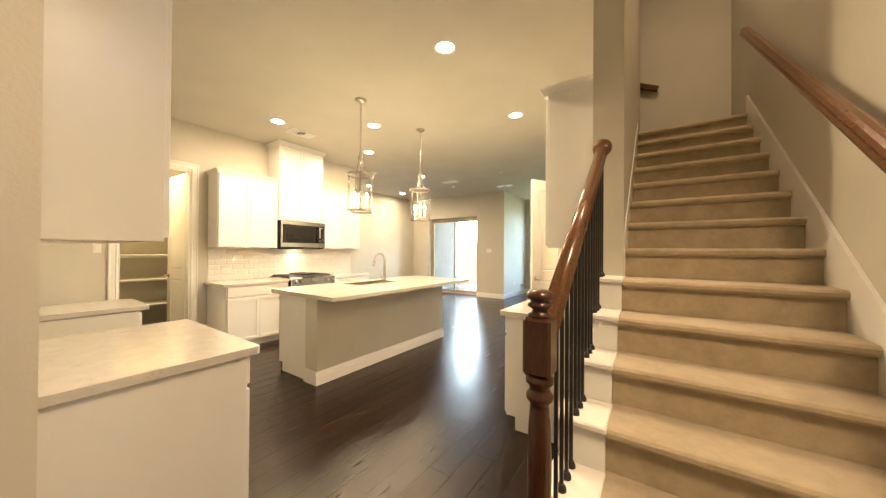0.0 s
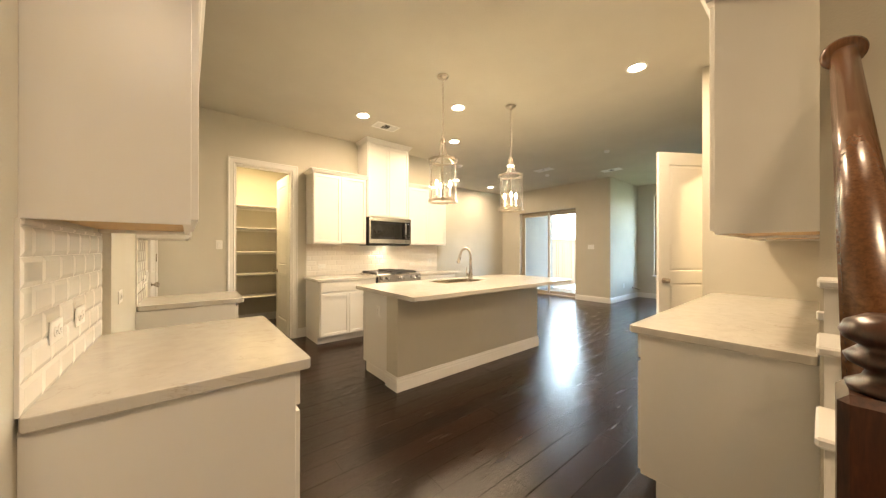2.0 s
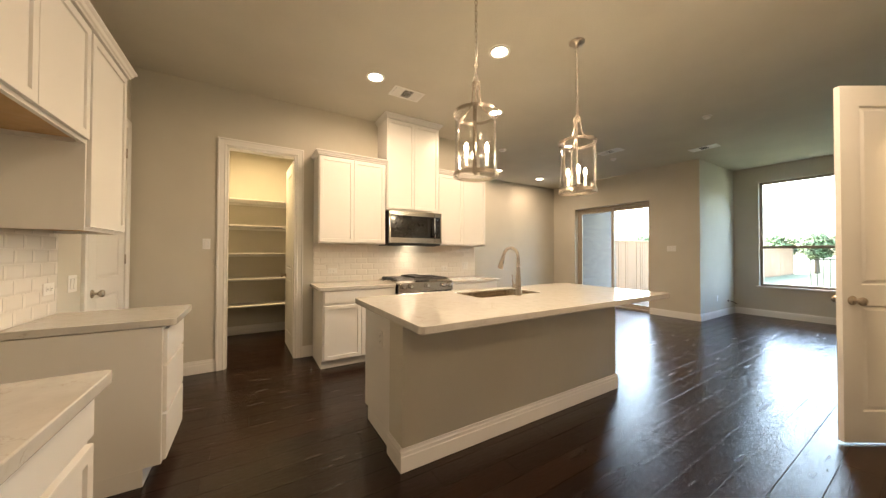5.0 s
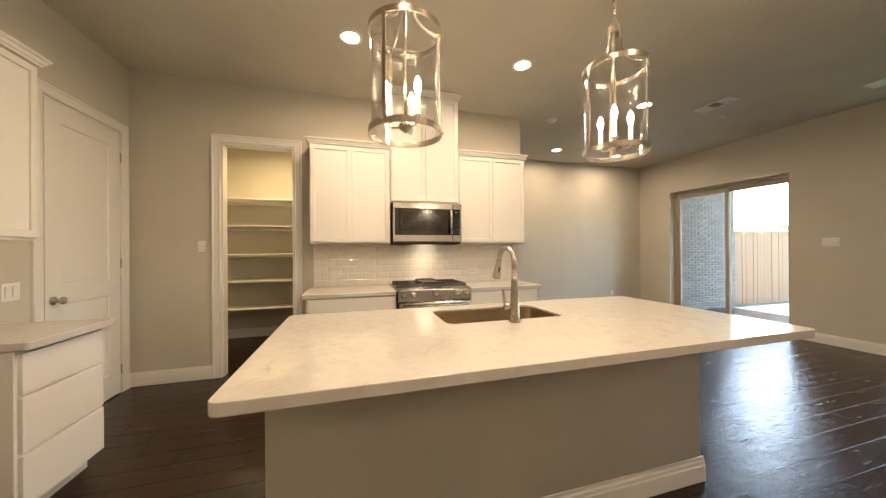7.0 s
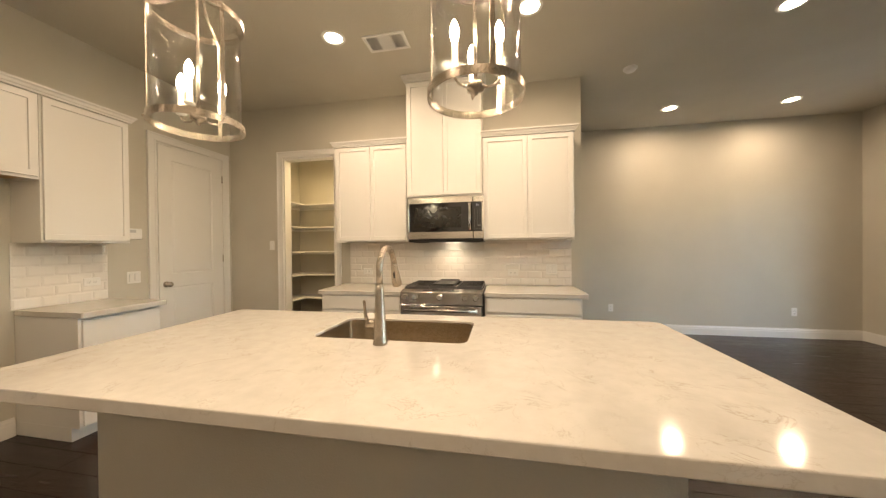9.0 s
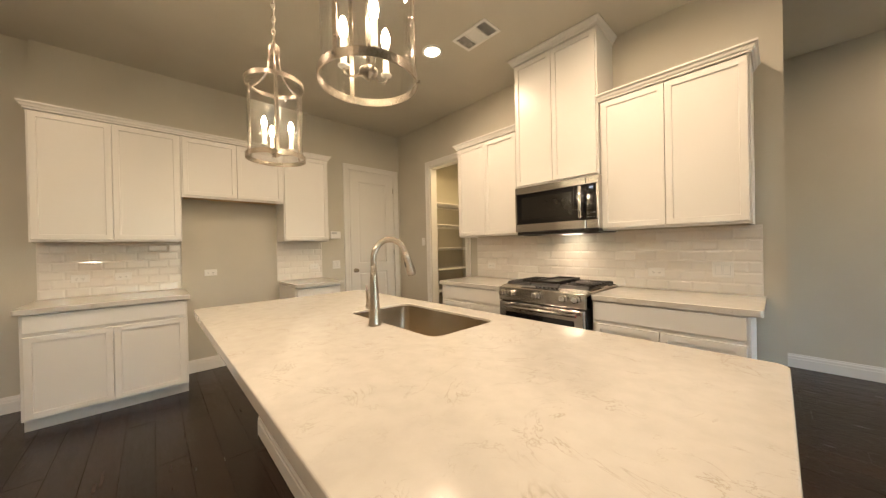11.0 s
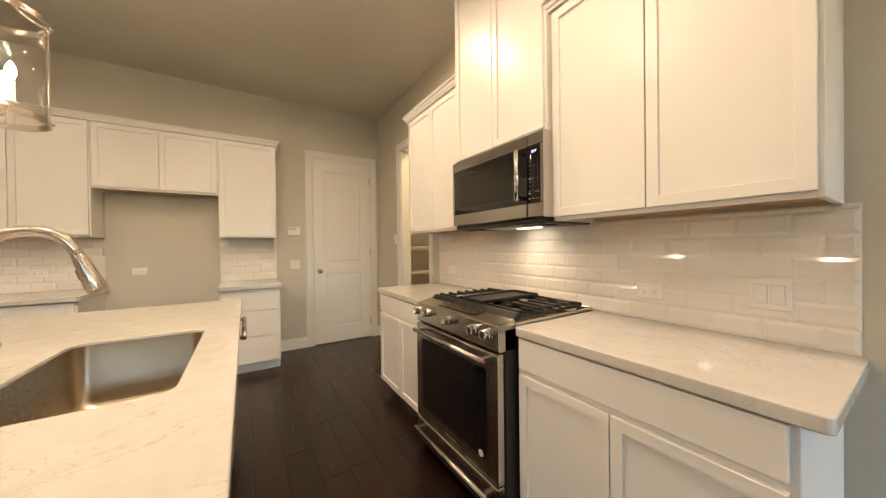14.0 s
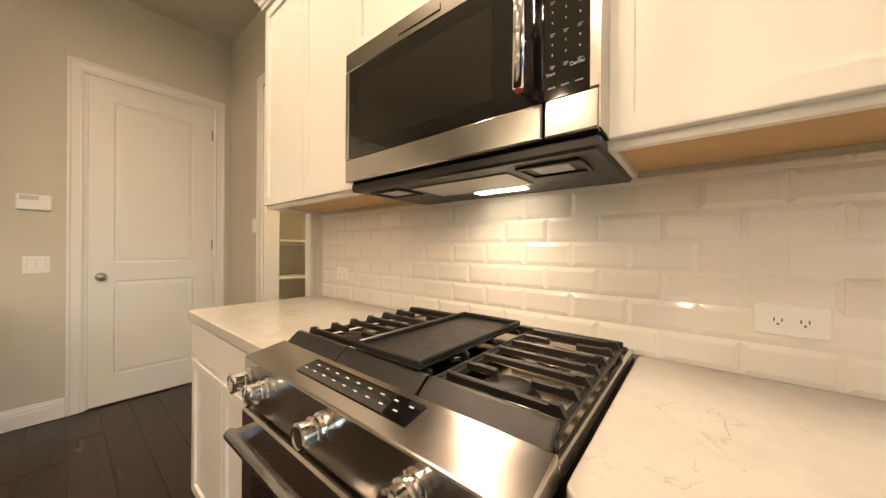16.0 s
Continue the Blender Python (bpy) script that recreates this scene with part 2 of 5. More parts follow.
def mesh_of(bm, mat, name):
    me = bpy.data.meshes.new(name)
    bm.normal_update()
    bm.to_mesh(me)
    bm.free()
    for mm in (mat if isinstance(mat, (list, tuple)) else [mat]):
        me.materials.append(mm)
    return me


def part(name, bm, mat, parent, label="", smooth=False):
    me = mesh_of(bm, mat, name)
    if smooth:
        me.shade_smooth()
    ob = new(name, me)
    ob.parent = parent
    return tagged(ob, label)


def solid(name, bm, mat, label="", category="", kind="", group="", m=None, smooth=False):
    me = mesh_of(bm, mat, name)
    if smooth:
        me.shade_smooth()
    ob = new(name, me)
    if m is not None:
        ob.matrix_world = m
    return tagged(ob, label, category, group, kind)


def box(x0, x1, y0, y1, z0, z1, bevel=0.0, bm=None, seg=1):
    b = bmesh.new()
    v = [b.verts.new(p) for p in ((x0, y0, z0), (x1, y0, z0), (x1, y1, z0), (x0, y1, z0), (x0, y0, z1), (x1, y0, z1), (x1, y1, z1), (x0, y1, z1))]
    for f in ((3, 2, 1, 0), (4, 5, 6, 7), (0, 1, 5, 4), (1, 2, 6, 5), (2, 3, 7, 6), (3, 0, 4, 7)):
        b.faces.new([v[k] for k in f])
    if bevel:
        bmesh.ops.bevel(b, geom=b.edges[:], offset=bevel, segments=seg, affect="EDGES", profile=0.5, clamp_overlap=True)
    return join(bm, b)


def join(bm, b):
    if bm is None:
        return b
    me = bpy.data.meshes.new("tmp")
    b.to_mesh(me)
    b.free()
    bm.from_mesh(me)
    bpy.data.meshes.remove(me)
    return bm


def turned(bm, m):
    bmesh.ops.transform(bm, matrix=m, verts=bm.verts[:])
    return bm


def lathe(profile, steps=24, bm=None, at=(0, 0, 0)):
    """A turned body from (radius, height) pairs, bottom first."""
    b = bmesh.new()
    rings = []
    for r, z in profile:
        if r < 1e-5:
            rings.append([b.verts.new((at[0], at[1], at[2] + z))])
        else:
            rings.append([b.verts.new((at[0] + r * math.cos(2 * math.pi * k / steps), at[1] + r * math.sin(2 * math.pi * k / steps), at[2] + z)) for k in range(steps)])
    for a, c in zip(rings, rings[1:]):
        for k in range(steps):
            j = (k + 1) % steps
            f = [a[k % len(a)], a[j % len(a)], c[j % len(c)], c[k % len(c)]]
            f = list(dict.fromkeys(f))
            if len(f) > 2:
                b.faces.new(f)
    for ring, flip in ((rings[0], True), (rings[-1], False)):
        if len(ring) > 2:
            b.faces.new(ring[::-1] if flip else ring)
    bmesh.ops.recalc_face_normals(b, faces=b.faces[:])
    return join(bm, b)


def tube(points, r, steps=10, bm=None, closed=False):
    """A round bar along points."""
    b = bmesh.new()
    pts = [Vector(p) for p in points]
    n = len(pts)
    rings = []
    up = Vector((0, 0, 1))
    side = None
    for k, p in enumerate(pts):
        if closed:
            d = pts[(k + 1) % n] - pts[k - 1]
        else:
            d = pts[min(k + 1, n - 1)] - pts[max(k - 1, 0)]
        d.normalize()
        if side is None:
            side = d.cross(up if abs(d.z) < 0.95 else Vector((1, 0, 0))).normalized()
        else:
            side = (side - d * side.dot(d)).normalized()
        w = d.cross(side)
        rr = r[k] if isinstance(r, (list, tuple)) else r
        rings.append([b.verts.new(p + rr * (math.cos(2 * math.pi * j / steps) * side + math.sin(2 * math.pi * j / steps) * w)) for j in range(steps)])
    pairs = list(zip(rings, rings[1:])) + ([(rings[-1], rings[0])] if closed else [])
    for a, c in pairs:
        for j in range(steps):
            b.faces.new((a[j], a[(j + 1) % steps], c[(j + 1) % steps], c[j]))
    if not closed:
        b.faces.new(rings[0][::-1])
        b.faces.new(rings[-1])
    bmesh.ops.recalc_face_normals(b, faces=b.faces[:])
    return join(bm, b)


def prism(profile, p0, p1, out, bm=None):
    """A moulding: profile of (outward, up) run from p0 to p1; out is the unit way outwards."""
    b = bmesh.new()
    o = Vector(out)
    ends = []
    for p in (p0, p1):
        ends.append([b.verts.new(Vector(p) + o * a + Vector((0, 0, u))) for a, u in profile])
    k = len(profile)
    for j in range(k):
        b.faces.new((ends[0][j], ends[0][(j + 1) % k], ends[1][(j + 1) % k], ends[1][j]))
    b.faces.new(ends[0][::-1])
    b.faces.new(ends[1])
    bmesh.ops.recalc_face_normals(b, faces=b.faces[:])
    return join(bm, b)


def shaker(x0, x1, z0, z1, y, t=0.019, rail=0.058, flat=False):
    """A cabinet front whose face looks along -y at y - t; a recessed panel unless flat."""
    b = box(x0, x1, y - t, y, z0, z1)
    b.normal_update()
    front = [f for f in b.faces if f.normal.y < -0.9 or all(abs(v.co.y - (y - t)) < 1e-6 for v in f.verts)]
    if not flat:
        bmesh.ops.inset_individual(b, faces=front, thickness=rail, depth=0)
        bmesh.ops.inset_individual(b, faces=front, thickness=0.003, depth=-0.010)
    edges = [e for e in b.edges if all(abs(v.co.y - (y - t)) < 1e-6 for v in e.verts) and any(min(abs(v.co.x - x0), abs(v.co.x - x1), abs(v.co.z - z0), abs(v.co.z - z1)) < 1e-6 for v in e.verts) and all(min(abs(v.co.x - x0), abs(v.co.x - x1), abs(v.co.z - z0), abs(v.co.z - z1)) < 1e-6 for v in e.verts)]
    bmesh.ops.bevel(b, geom=edges, offset=0.0025, segments=2, affect="EDGES", profile=0.5)
    return b


def lofted(w, d, levels):
    """A crown moulding round three sides of a cabinet: (offset, height) levels, bottom first."""
    b = bmesh.new()
    rings = [[b.verts.new(p) for p in ((-o, 0, z), (-o, -d - o, z), (w + o, -d - o, z), (w + o, 0, z))] for o, z in levels]
    for a, c in zip(rings, rings[1:]):
        for k in range(4):
            b.faces.new((a[k], a[(k + 1) % 4], c[(k + 1) % 4], c[k]))
    b.faces.new(rings[0][::-1])
    b.faces.new(rings[-1])
    bmesh.ops.recalc_face_normals(b, faces=b.faces[:])
    return b


CROWN = ((0.004, 0.0), (0.008, 0.0), (0.010, 0.012), (0.018, 0.018), (0.024, 0.034), (0.036, 0.044), (0.036, 0.056))


def crown_at(z, s=1.0):
    return [(o * s, z + h * s) for o, h in CROWN]


BASE_PROFILE = ((0, 0), (0.016, 0), (0.016, 0.088), (0.013, 0.094), (0.013, 0.112), (0.008, 0.120), (0.006, 0.135), (0, 0.135))


def baseboard(p0, p1, out):
    solid("baseboard", prism(BASE_PROFILE, (*p0, 0.002), (*p1, 0.002), (*out, 0)), TRIM, "white stepped wooden baseboard along the wall", "baseboard", "structure")


def slab_door(w, h, t=0.035):
    """A two-panel door leaf: hinge edge at x = 0, leaf along +x, faces at y = 0 and y = -t."""
    b = bmesh.new()
    xs = (0, 0.13, w - 0.13, w)
    zs = (0, 0.21, 0.93, 1.07, h - 0.14, h)
    for y, flip in ((-t, False), (0, True)):
        vs = [[b.verts.new((x, y, z)) for x in xs] for z in zs]
        cells = []
        for j in range(5):
            for i in range(3):
                q = [vs[j][i], vs[j][i + 1], vs[j + 1][i + 1], vs[j + 1][i]]
                f = b.faces.new(q[::-1] if flip else q)
                if i == 1 and j in (1, 3):
                    cells.append(f)
        b.normal_update()
        bmesh.ops.inset_individual(b, faces=cells, thickness=0.012, depth=-0.009)
        bmesh.ops.inset_individual(b, faces=cells, thickness=0.008, depth=0)
        bmesh.ops.inset_individual(b, faces=cells, thickness=0.03, depth=0.006)
    for f in ([(0, -t, 0), (w, -t, 0), (w, 0, 0), (0, 0, 0)], [(0, -t, h), (0, 0, h), (w, 0, h), (w, -t, h)], [(0, -t, 0), (0, 0, 0), (0, 0, h), (0, -t, h)], [(w, -t, 0), (w, -t, h), (w, 0, h), (w, 0, 0)]):
        b.faces.new([b.verts.new(p) for p in f])
    return b


def door_leaf(name, m, w, h, label, kind="", knob_x=None, mirror=False):
    """A leaf with its knobs and hinges. mirror: hinge on the other side."""
    t = thing(name, m, label, "door", kind=kind)
    b = slab_door(w, h)
    if mirror:
        turned(b, Matrix.Diagonal((-1, 1, 1, 1)))
        bmesh.ops.reverse_faces(b, faces=b.faces[:])
    leaf = part("leaf", b, DOORP, t)
    s = -1 if mirror else 1
    kx = s * (w - 0.065)
    for y, d in ((-0.035, -1), (0, 1)):
        k = lathe(((0.032, 0), (0.032, 0.004), (0.028, 0.008), (0.011, 0.012), (0.010, 0.03), (0.018, 0.036), (0.027, 0.046), (0.029, 0.056), (0.024, 0.066), (0.0, 0.071)), 20)
        turned(k, Matrix.Translation((kx, y, 0.965)) @ Matrix.Rotation(radians(90 if d < 0 else -90), 4, "X"))
        part("knob", k, NICKEL, leaf, "round brushed nickel knob", True)
    for z in (0.22, h * 0.5, h - 0.22):
        part("hinge", lathe(((0.006, -0.045), (0.006, 0.045)), 10, None, (-s * 0.005, -0.042, z)), NICKEL, leaf, "brushed nickel hinge", True)
    return t


CASING = ((0, 0), (0.082, 0), (0.082, 0.020), (0.070, 0.022), (0.060, 0.016), (0.022, 0.013), (0.012, 0.017), (0, 0.012))


def casing(m, w, h, depth, label, name="door_casing"):
    """Trim round an opening: local x across it, wall face at y = 0 looking along -y, jamb going +y."""
    t = thing(name, m, label, "door casing", kind="structure")
    for side in (0, 1):
        b = bmesh.new()
        ends = []
        for z in (0.002, h + 0.082):
            ring = []
            for a, u in CASING:
                x = -a if side == 0 else w + a
                top = z if z < 0.1 else h + a
                ring.append(b.verts.new((x, -u, top)))
            ends.append(ring)
        k = len(CASING)
        for j in range(k):
            b.faces.new((ends[0][j], ends[0][(j + 1) % k], ends[1][(j + 1) % k], ends[1][j]))
        b.faces.new(ends[0])
        b.faces.new(ends[1][::-1])
        bmesh.ops.recalc_face_normals(b, faces=b.faces[:])
        part("side_casing", b, TRIM, t)
    b = bmesh.new()
    ends = [[b.verts.new((-a, -u, h + a)) for a, u in CASING], [b.verts.new((w + a, -u, h + a)) for a, u in CASING]]
    k = len(CASING)
    for j in range(k):
        b.faces.new((ends[0][j], ends[0][(j + 1) % k], ends[1][(j + 1) % k], ends[1][j]))
    bmesh.ops.recalc_face_normals(b, faces=b.faces[:])
    part("head_casing", b, TRIM, t)
    part("jamb", box(0, 0.018, 0.003, depth, 0.002, h - 0.018), TRIM, t)
    part("jamb", box(w - 0.018, w, 0.003, depth, 0.002, h - 0.018), TRIM, t)
    part("head_jamb", box(0, w, 0.003, depth, h - 0.018, h), TRIM, t)
    return t


def wall(name, axis, face, back, a0, a1, openings=(), top=CEIL, bottom=0.0, label="greige painted wall with light orange-peel texture"):
    """A wall along an axis, between its two faces, with openings (from, to, sill, head)."""
    bm = bmesh.new()
    lo, hi = min(face, back), max(face, back)

    def piece(u0, u1, z0, z1):
        if u1 - u0 < 1e-4 or z1 - z0 < 1e-4:
            return
        if axis == "x":
            box(u0, u1, lo, hi, z0, z1, 0, bm)
        else:
            box(lo, hi, u0, u1, z0, z1, 0, bm)
    u = a0
    for o0, o1, s, h in sorted(openings):
        piece(u, o0, bottom, top)
        piece(o0, o1, bottom, s)
        piece(o0, o1, h, top)
        u = o1
    piece(u, a1, bottom, top)
    return solid(name, bm, WALL, label, "wall", "structure")

# ---- structure ----
WX = 0.045      # west wall face
NY = 5.415      # range wall face
EX = 8.40      # slider wall face
FX = 10.18      # far window wall face
NE = 7.13      # nook north wall face

wall("wall_west_entry", "y", 0.006, -0.10, 1.19, 1.64)
wall("wall_west_cabinets", "y", 0.006, -0.10, 1.64, 2.60, (), 2.48)
wall("wall_west_upper", "y", WX, -0.10, 1.64, 2.60, (), CEIL, 2.48)
wall("wall_west", "y", WX, WX - 0.14, 2.60, NY, ((4.505, 5.29, 0.0, 2.47),))
wall("wall_foyer_stub", "x", 1.05, 1.19, -2.3, 0.006)
wall("wall_north", "x", NY, NY + 0.12, WX - 0.14, 4.385, ((0.827, 1.535, 0.0, 2.485),))
wall("wall_nook_west", "y", 4.30, 4.16, NY + 0.12, NE, ((5.62, 6.54, 0.0, 2.56),))
wall("wall_nook_north", "x", NE, NE + 0.14, 4.16, EX + 0.25)
wall("wall_slider", "y", EX, EX + 0.25, 3.73, NE, ((4.62, 6.44, 0.0, 2.455),))
wall("wall_return", "x", 3.73, 3.9, EX + 0.25, FX + 0.2)
wall("wall_window", "y", FX, FX + 0.2, -1.0, 3.73, ((1.70, 3.33, 0.63, 2.80),))
wall("wall_living_south", "x", -1.0, -1.14, 5.05, FX + 0.2)
wall("wall_under_stair", "x", 1.16, 1.02, 4.27, 5.9, ((4.49, 5.23, 0.0, 2.46),))
wall("wall_niche_end", "y", 4.27, 4.41, 0.41, 1.02)
wall("wall_closet_east", "y", 5.9, 5.76, -1.0, 1.02)
wall("wall_stair", "x", 0.41, 0.235, 2.17, 4.27, (), 5.6)
wall("wall_stair_south", "x", -0.61, -0.8, 0.62, 5.05, (), 5.6)
wall("wall_stair_end", "y", 4.60, 4.86, -0.61, 1.02, (), 5.6)
wall("wall_stair_back", "x", 1.02, 1.16, 4.27, 4.86, (), 5.6, CEIL + 0.12)
wall("wall_stair_side", "y", 4.27, 4.41, 0.41, 1.02, (), 5.6, CEIL + 0.12)
wall("wall_stair_front", "y", 0.50, 0.62, -0.8, 0.41, (), 5.6, CEIL + 0.12)
wall("wall_stair_kitchen", "x", 0.235, 0.41, 0.62, 2.17, (), 5.6, CEIL)
wall("wall_closet_end", "y", 4.91, 5.05, -1.0, -0.8)
# unseen walls added behind the closed west door to stop sky light under it
wall("light_block_door", "y", -0.25, -0.35, 4.2, NY, (), CEIL, -0.012)
wall("light_block_side", "x", 4.34, 4.24, -0.25, WX - 0.14)
wall("wall_foyer_west", "y", -2.3, -2.44, -1.8, 1.19)
wall("wall_foyer_south", "x", -1.8, -1.94, -2.44, 0.76)
wall("wall_foyer_east", "y", 0.62, 0.76, -1.8, -0.8)
# pantry and passage behind the range wall
wall("wall_pantry_west", "y", -0.12, -0.24, NY + 0.12, 7.2)
wall("wall_pantry_north", "x", 7.08, 7.2, -0.12, 2.3)
wall("wall_pantry_east", "y", 2.18, 2.3, NY + 0.12, 7.08)
wall("wall_passage", "x", 6.62, 6.74, 2.3, 4.16)
# half-wall cap where the stair wall starts
solid("trim", box(2.145, 2.185, 0.228, 0.418, 1.07, 1.10, 0.004), TRIM, "white painted ledge on the stair wall's end", "trim", "structure")

bm = bmesh.new()
box(-2.44, 0.50, -1.94, 1.19, CEIL, CEIL + 0.12, 0, bm)
box(0.50, 4.41, 0.41, NY, CEIL, CEIL + 0.12, 0, bm)
box(-0.24, 0.50, 1.19, 7.84, CEIL, CEIL + 0.12, 0, bm)
box(0.50, 4.41, NY, 7.84, CEIL, CEIL + 0.12, 0, bm)
box(4.41, FX + 0.2, 1.02, 7.84, CEIL, CEIL + 0.12, 0, bm)
box(4.86, FX + 0.2, -1.14, 1.02, CEIL, CEIL + 0.12, 0, bm)
solid("ceiling", bm, CEILP, "greige flat painted ceiling with recessed lamps", "ceiling", "structure")
solid("ceiling_stairwell", box(0.50, 4.86, -0.8, 1.16, 5.6, 5.7), CEILP, "painted ceiling high above the stairs", "ceiling", "structure")
solid("floor_base", box(-2.44, FX + 0.2, -1.94, 7.84, -0.15, -0.012), DARKGAP, "dark floor bed under the planks", "floor", "structure")

for p0, p1, out in (((0.006, 1.066), (0.006, 1.64), (1, 0)), ((-2.3, 1.05), (0.006, 1.05), (0, -1)), ((WX, 2.60), (WX, 3.53), (1, 0)),
                    ((WX, 4.08), (WX, 4.42), (1, 0)), ((WX, 5.375), (WX, NY), (1, 0)), ((WX, NY), (0.745, NY), (0, -1)), ((1.617, NY), (1.735, NY), (0, -1)),
                    ((4.26, NY), (4.401, NY), (0, -1)), ((4.385, NY), (4.385, NY + 0.12), (1, 0)), ((4.30, NY + 0.12), (4.30, 5.62), (1, 0)),
                    ((4.30, 6.54), (4.30, NE), (1, 0)), ((4.30, NE), (EX, NE), (0, -1)), ((EX, 6.44), (EX, NE), (-1, 0)),
                    ((EX, 3.73), (EX, 4.62), (-1, 0)), ((EX - 0.016, 3.73), (FX, 3.73), (0, -1)), ((FX, -1.0), (FX, 3.73), (-1, 0)),
                    ((5.312, 1.16), (5.9, 1.16), (0, 1)), ((4.27, 1.16), (4.408, 1.16), (0, 1)), ((-0.12, NY + 0.12), (-0.12, 7.08), (1, 0)), ((-0.12, 7.08), (2.18, 7.08), (0, -1)),
                    ((2.18, NY + 0.12), (2.18, 7.08), (-1, 0)), ((2.3, 6.62), (4.16, 6.62), (0, -1))):
    baseboard(p0, p1, out)

# doors and casings
casing(pose(WX, 4.505, 0, 0, 0, 90), 0.785, 2.47, 0.14, "white casing round the panelled door", "door_casing_west")
door_leaf("door_1", pose(WX - 0.03, 5.270, 0.012, 0, 0, 90), 0.745, 2.435, "closed white two-panel door with nickel knob", "structure", mirror=True)
casing(pose(0.827, NY, 0), 0.708, 2.485, 0.12, "white casing round the pantry opening", "door_casing_pantry")
door_leaf("door_2", pose(1.513, NY + 0.125, 0.012, 0, 0, 92), 0.67, 2.445, "white panelled pantry door swung open inwards", "structure")
casing(pose(5.23, 1.16, 0, 0, 0, 180), 0.74, 2.46, 0.14, "white casing round the closet doorway", "door_casing_closet")
door_leaf("door_3", pose(5.205, 1.175, 0.012, 0, 0, 148), 0.80, 2.445, "white panelled door standing ajar", "structure")


# sliding glass door
sl = thing("door_4", pose(EX + 0.13, 4.62, 0), "sliding glass patio door in a tan frame", "glass door", kind="structure")
W, H = 1.82, 2.455
part("frame", join(box(0, 0.10, 0, 0.05, 0, H), box(0, 0.10, W - 0.05, W, 0, H)), BRONZE, sl)
part("head", box(0, 0.10, 0.05, W - 0.05, H - 0.05, H), BRONZE, sl)
part("track", box(-0.01, 0.11, 0.05, W - 0.05, 0, 0.035, 0.004), BRONZE, sl)
for k, (y0, y1, dx) in enumerate(((0.05, 0.93, 0.055), (0.87, W - 0.05, 0.015))):
    b = bmesh.new()
    box(dx, dx + 0.035, y0, y0 + 0.055, 0.04, H - 0.055, 0.003, b)
    box(dx, dx + 0.035, y1 - 0.055, y1, 0.04, H - 0.055, 0.003, b)
    box(dx, dx + 0.035, y0 + 0.055, y1 - 0.055, 0.04, 0.12, 0.003, b)
    box(dx, dx + 0.035, y0 + 0.055, y1 - 0.055, H - 0.13, H - 0.055, 0.003, b)
    sash = part("sash", b, BRONZE, sl)
    g = part("pane", box(dx + 0.013, dx + 0.021, y0 + 0.05, y1 - 0.05, 0.11, H - 0.12), PANE, sash, "clear glass pane")
    g.visible_shadow = False
part("handle", box(0.035, 0.055, 0.065, 0.095, 0.95, 1.15, 0.006), BRONZE, sl, "upright tan pull handle")

WW, WH = 1.63, 2.17
wi = thing("window_1", pose(FX + 0.07, 1.70, 0.63), "tall single-hung window with white sill", "window", kind="structure")
b = bmesh.new()
for q in ((0, 0.07, 0, 0.045, 0, WH), (0, 0.07, WW - 0.045, WW, 0, WH), (0, 0.07, 0.045, WW - 0.045, 0, 0.045), (0, 0.07, 0.045, WW - 0.045, WH - 0.045, WH), (-0.005, 0.05, 0.045, WW - 0.045, 0.78, 0.83)):
    box(*q, 0.003, b)
part("window_frame", b, BRONZE, wi)
for z0, z1 in ((0.045, 0.78), (0.83, WH - 0.045)):
    g = part("pane", box(0.03, 0.036, 0.04, WW - 0.04, z0, z1), PANE, wi)
    g.visible_shadow = False
part("window_sill", box(-0.10, 0.0, -0.04, WW + 0.04, -0.03, 0.0, 0.006), TRIM, wi, "white painted sill")

# ---- cabinets ----


def fronts(parent, w, d, rows, gap=0.004):
    """Fronts over a carcass of width w: rows of (z0, z1, count, flat)."""
    for z0, z1, count, flat in rows:
        step = (w - 0.03) / count
        for k in range(count):
            x0 = 0.015 + k * step + gap / 2
            part("drawer_front" if flat else "door", shaker(x0, x0 + step - gap, z0, z1, -d, flat=flat), CAB, parent)


def base_cabinet(m, w, d, rows, label, ends=(True, True)):
    t = thing("base_cabinet", m, label, "cabinet", "base cabinets")
    part("body", box(0, w, -d, 0, 0.10, 0.872, 0.002), CAB, t)
    part("toe_kick", box(0.0, w, -d + 0.075, 0, 0.002, 0.10), CAB, t)
    fronts(t, w, d, rows)
    return t


def wall_cabinet(m, w, d, z0, z1, count, label, open_wood=True):
    t = thing("wall_cabinet", m @ Matrix.Translation((0, 0, z0)), label, "cabinet", "wall cabinets")
    h = z1 - z0
    b = bmesh.new()
    box(0, 0.018, -d, 0, 0, h, 0.001, b)
    box(w - 0.018, w, -d, 0, 0, h, 0.001, b)
    box(0.018, w - 0.018, -d, 0, 0.022, h, 0.0, b)
    box(0.018, w - 0.018, -d, -d + 0.02, 0.0, 0.022, 0.0, b)
    part("body", b, CAB, t)
    part("underside", box(0.019, w - 0.019, -d + 0.021, -0.002, 0.017, 0.0215), RAWWOOD, t, "bare wood underside")
    step = (w - 0.02) / count
    for k in range(count):
        part("door", shaker(0.01 + k * step + 0.002, 0.01 + (k + 1) * step - 0.002, 0.018, h - 0.03, -d), CAB, t)
    return t


def crown(m, w, d, z, label, s=1.0):
    solid("crown_moulding", lofted(w, d, crown_at(z, s)), CAB, label, "moulding", "structure", m=m)


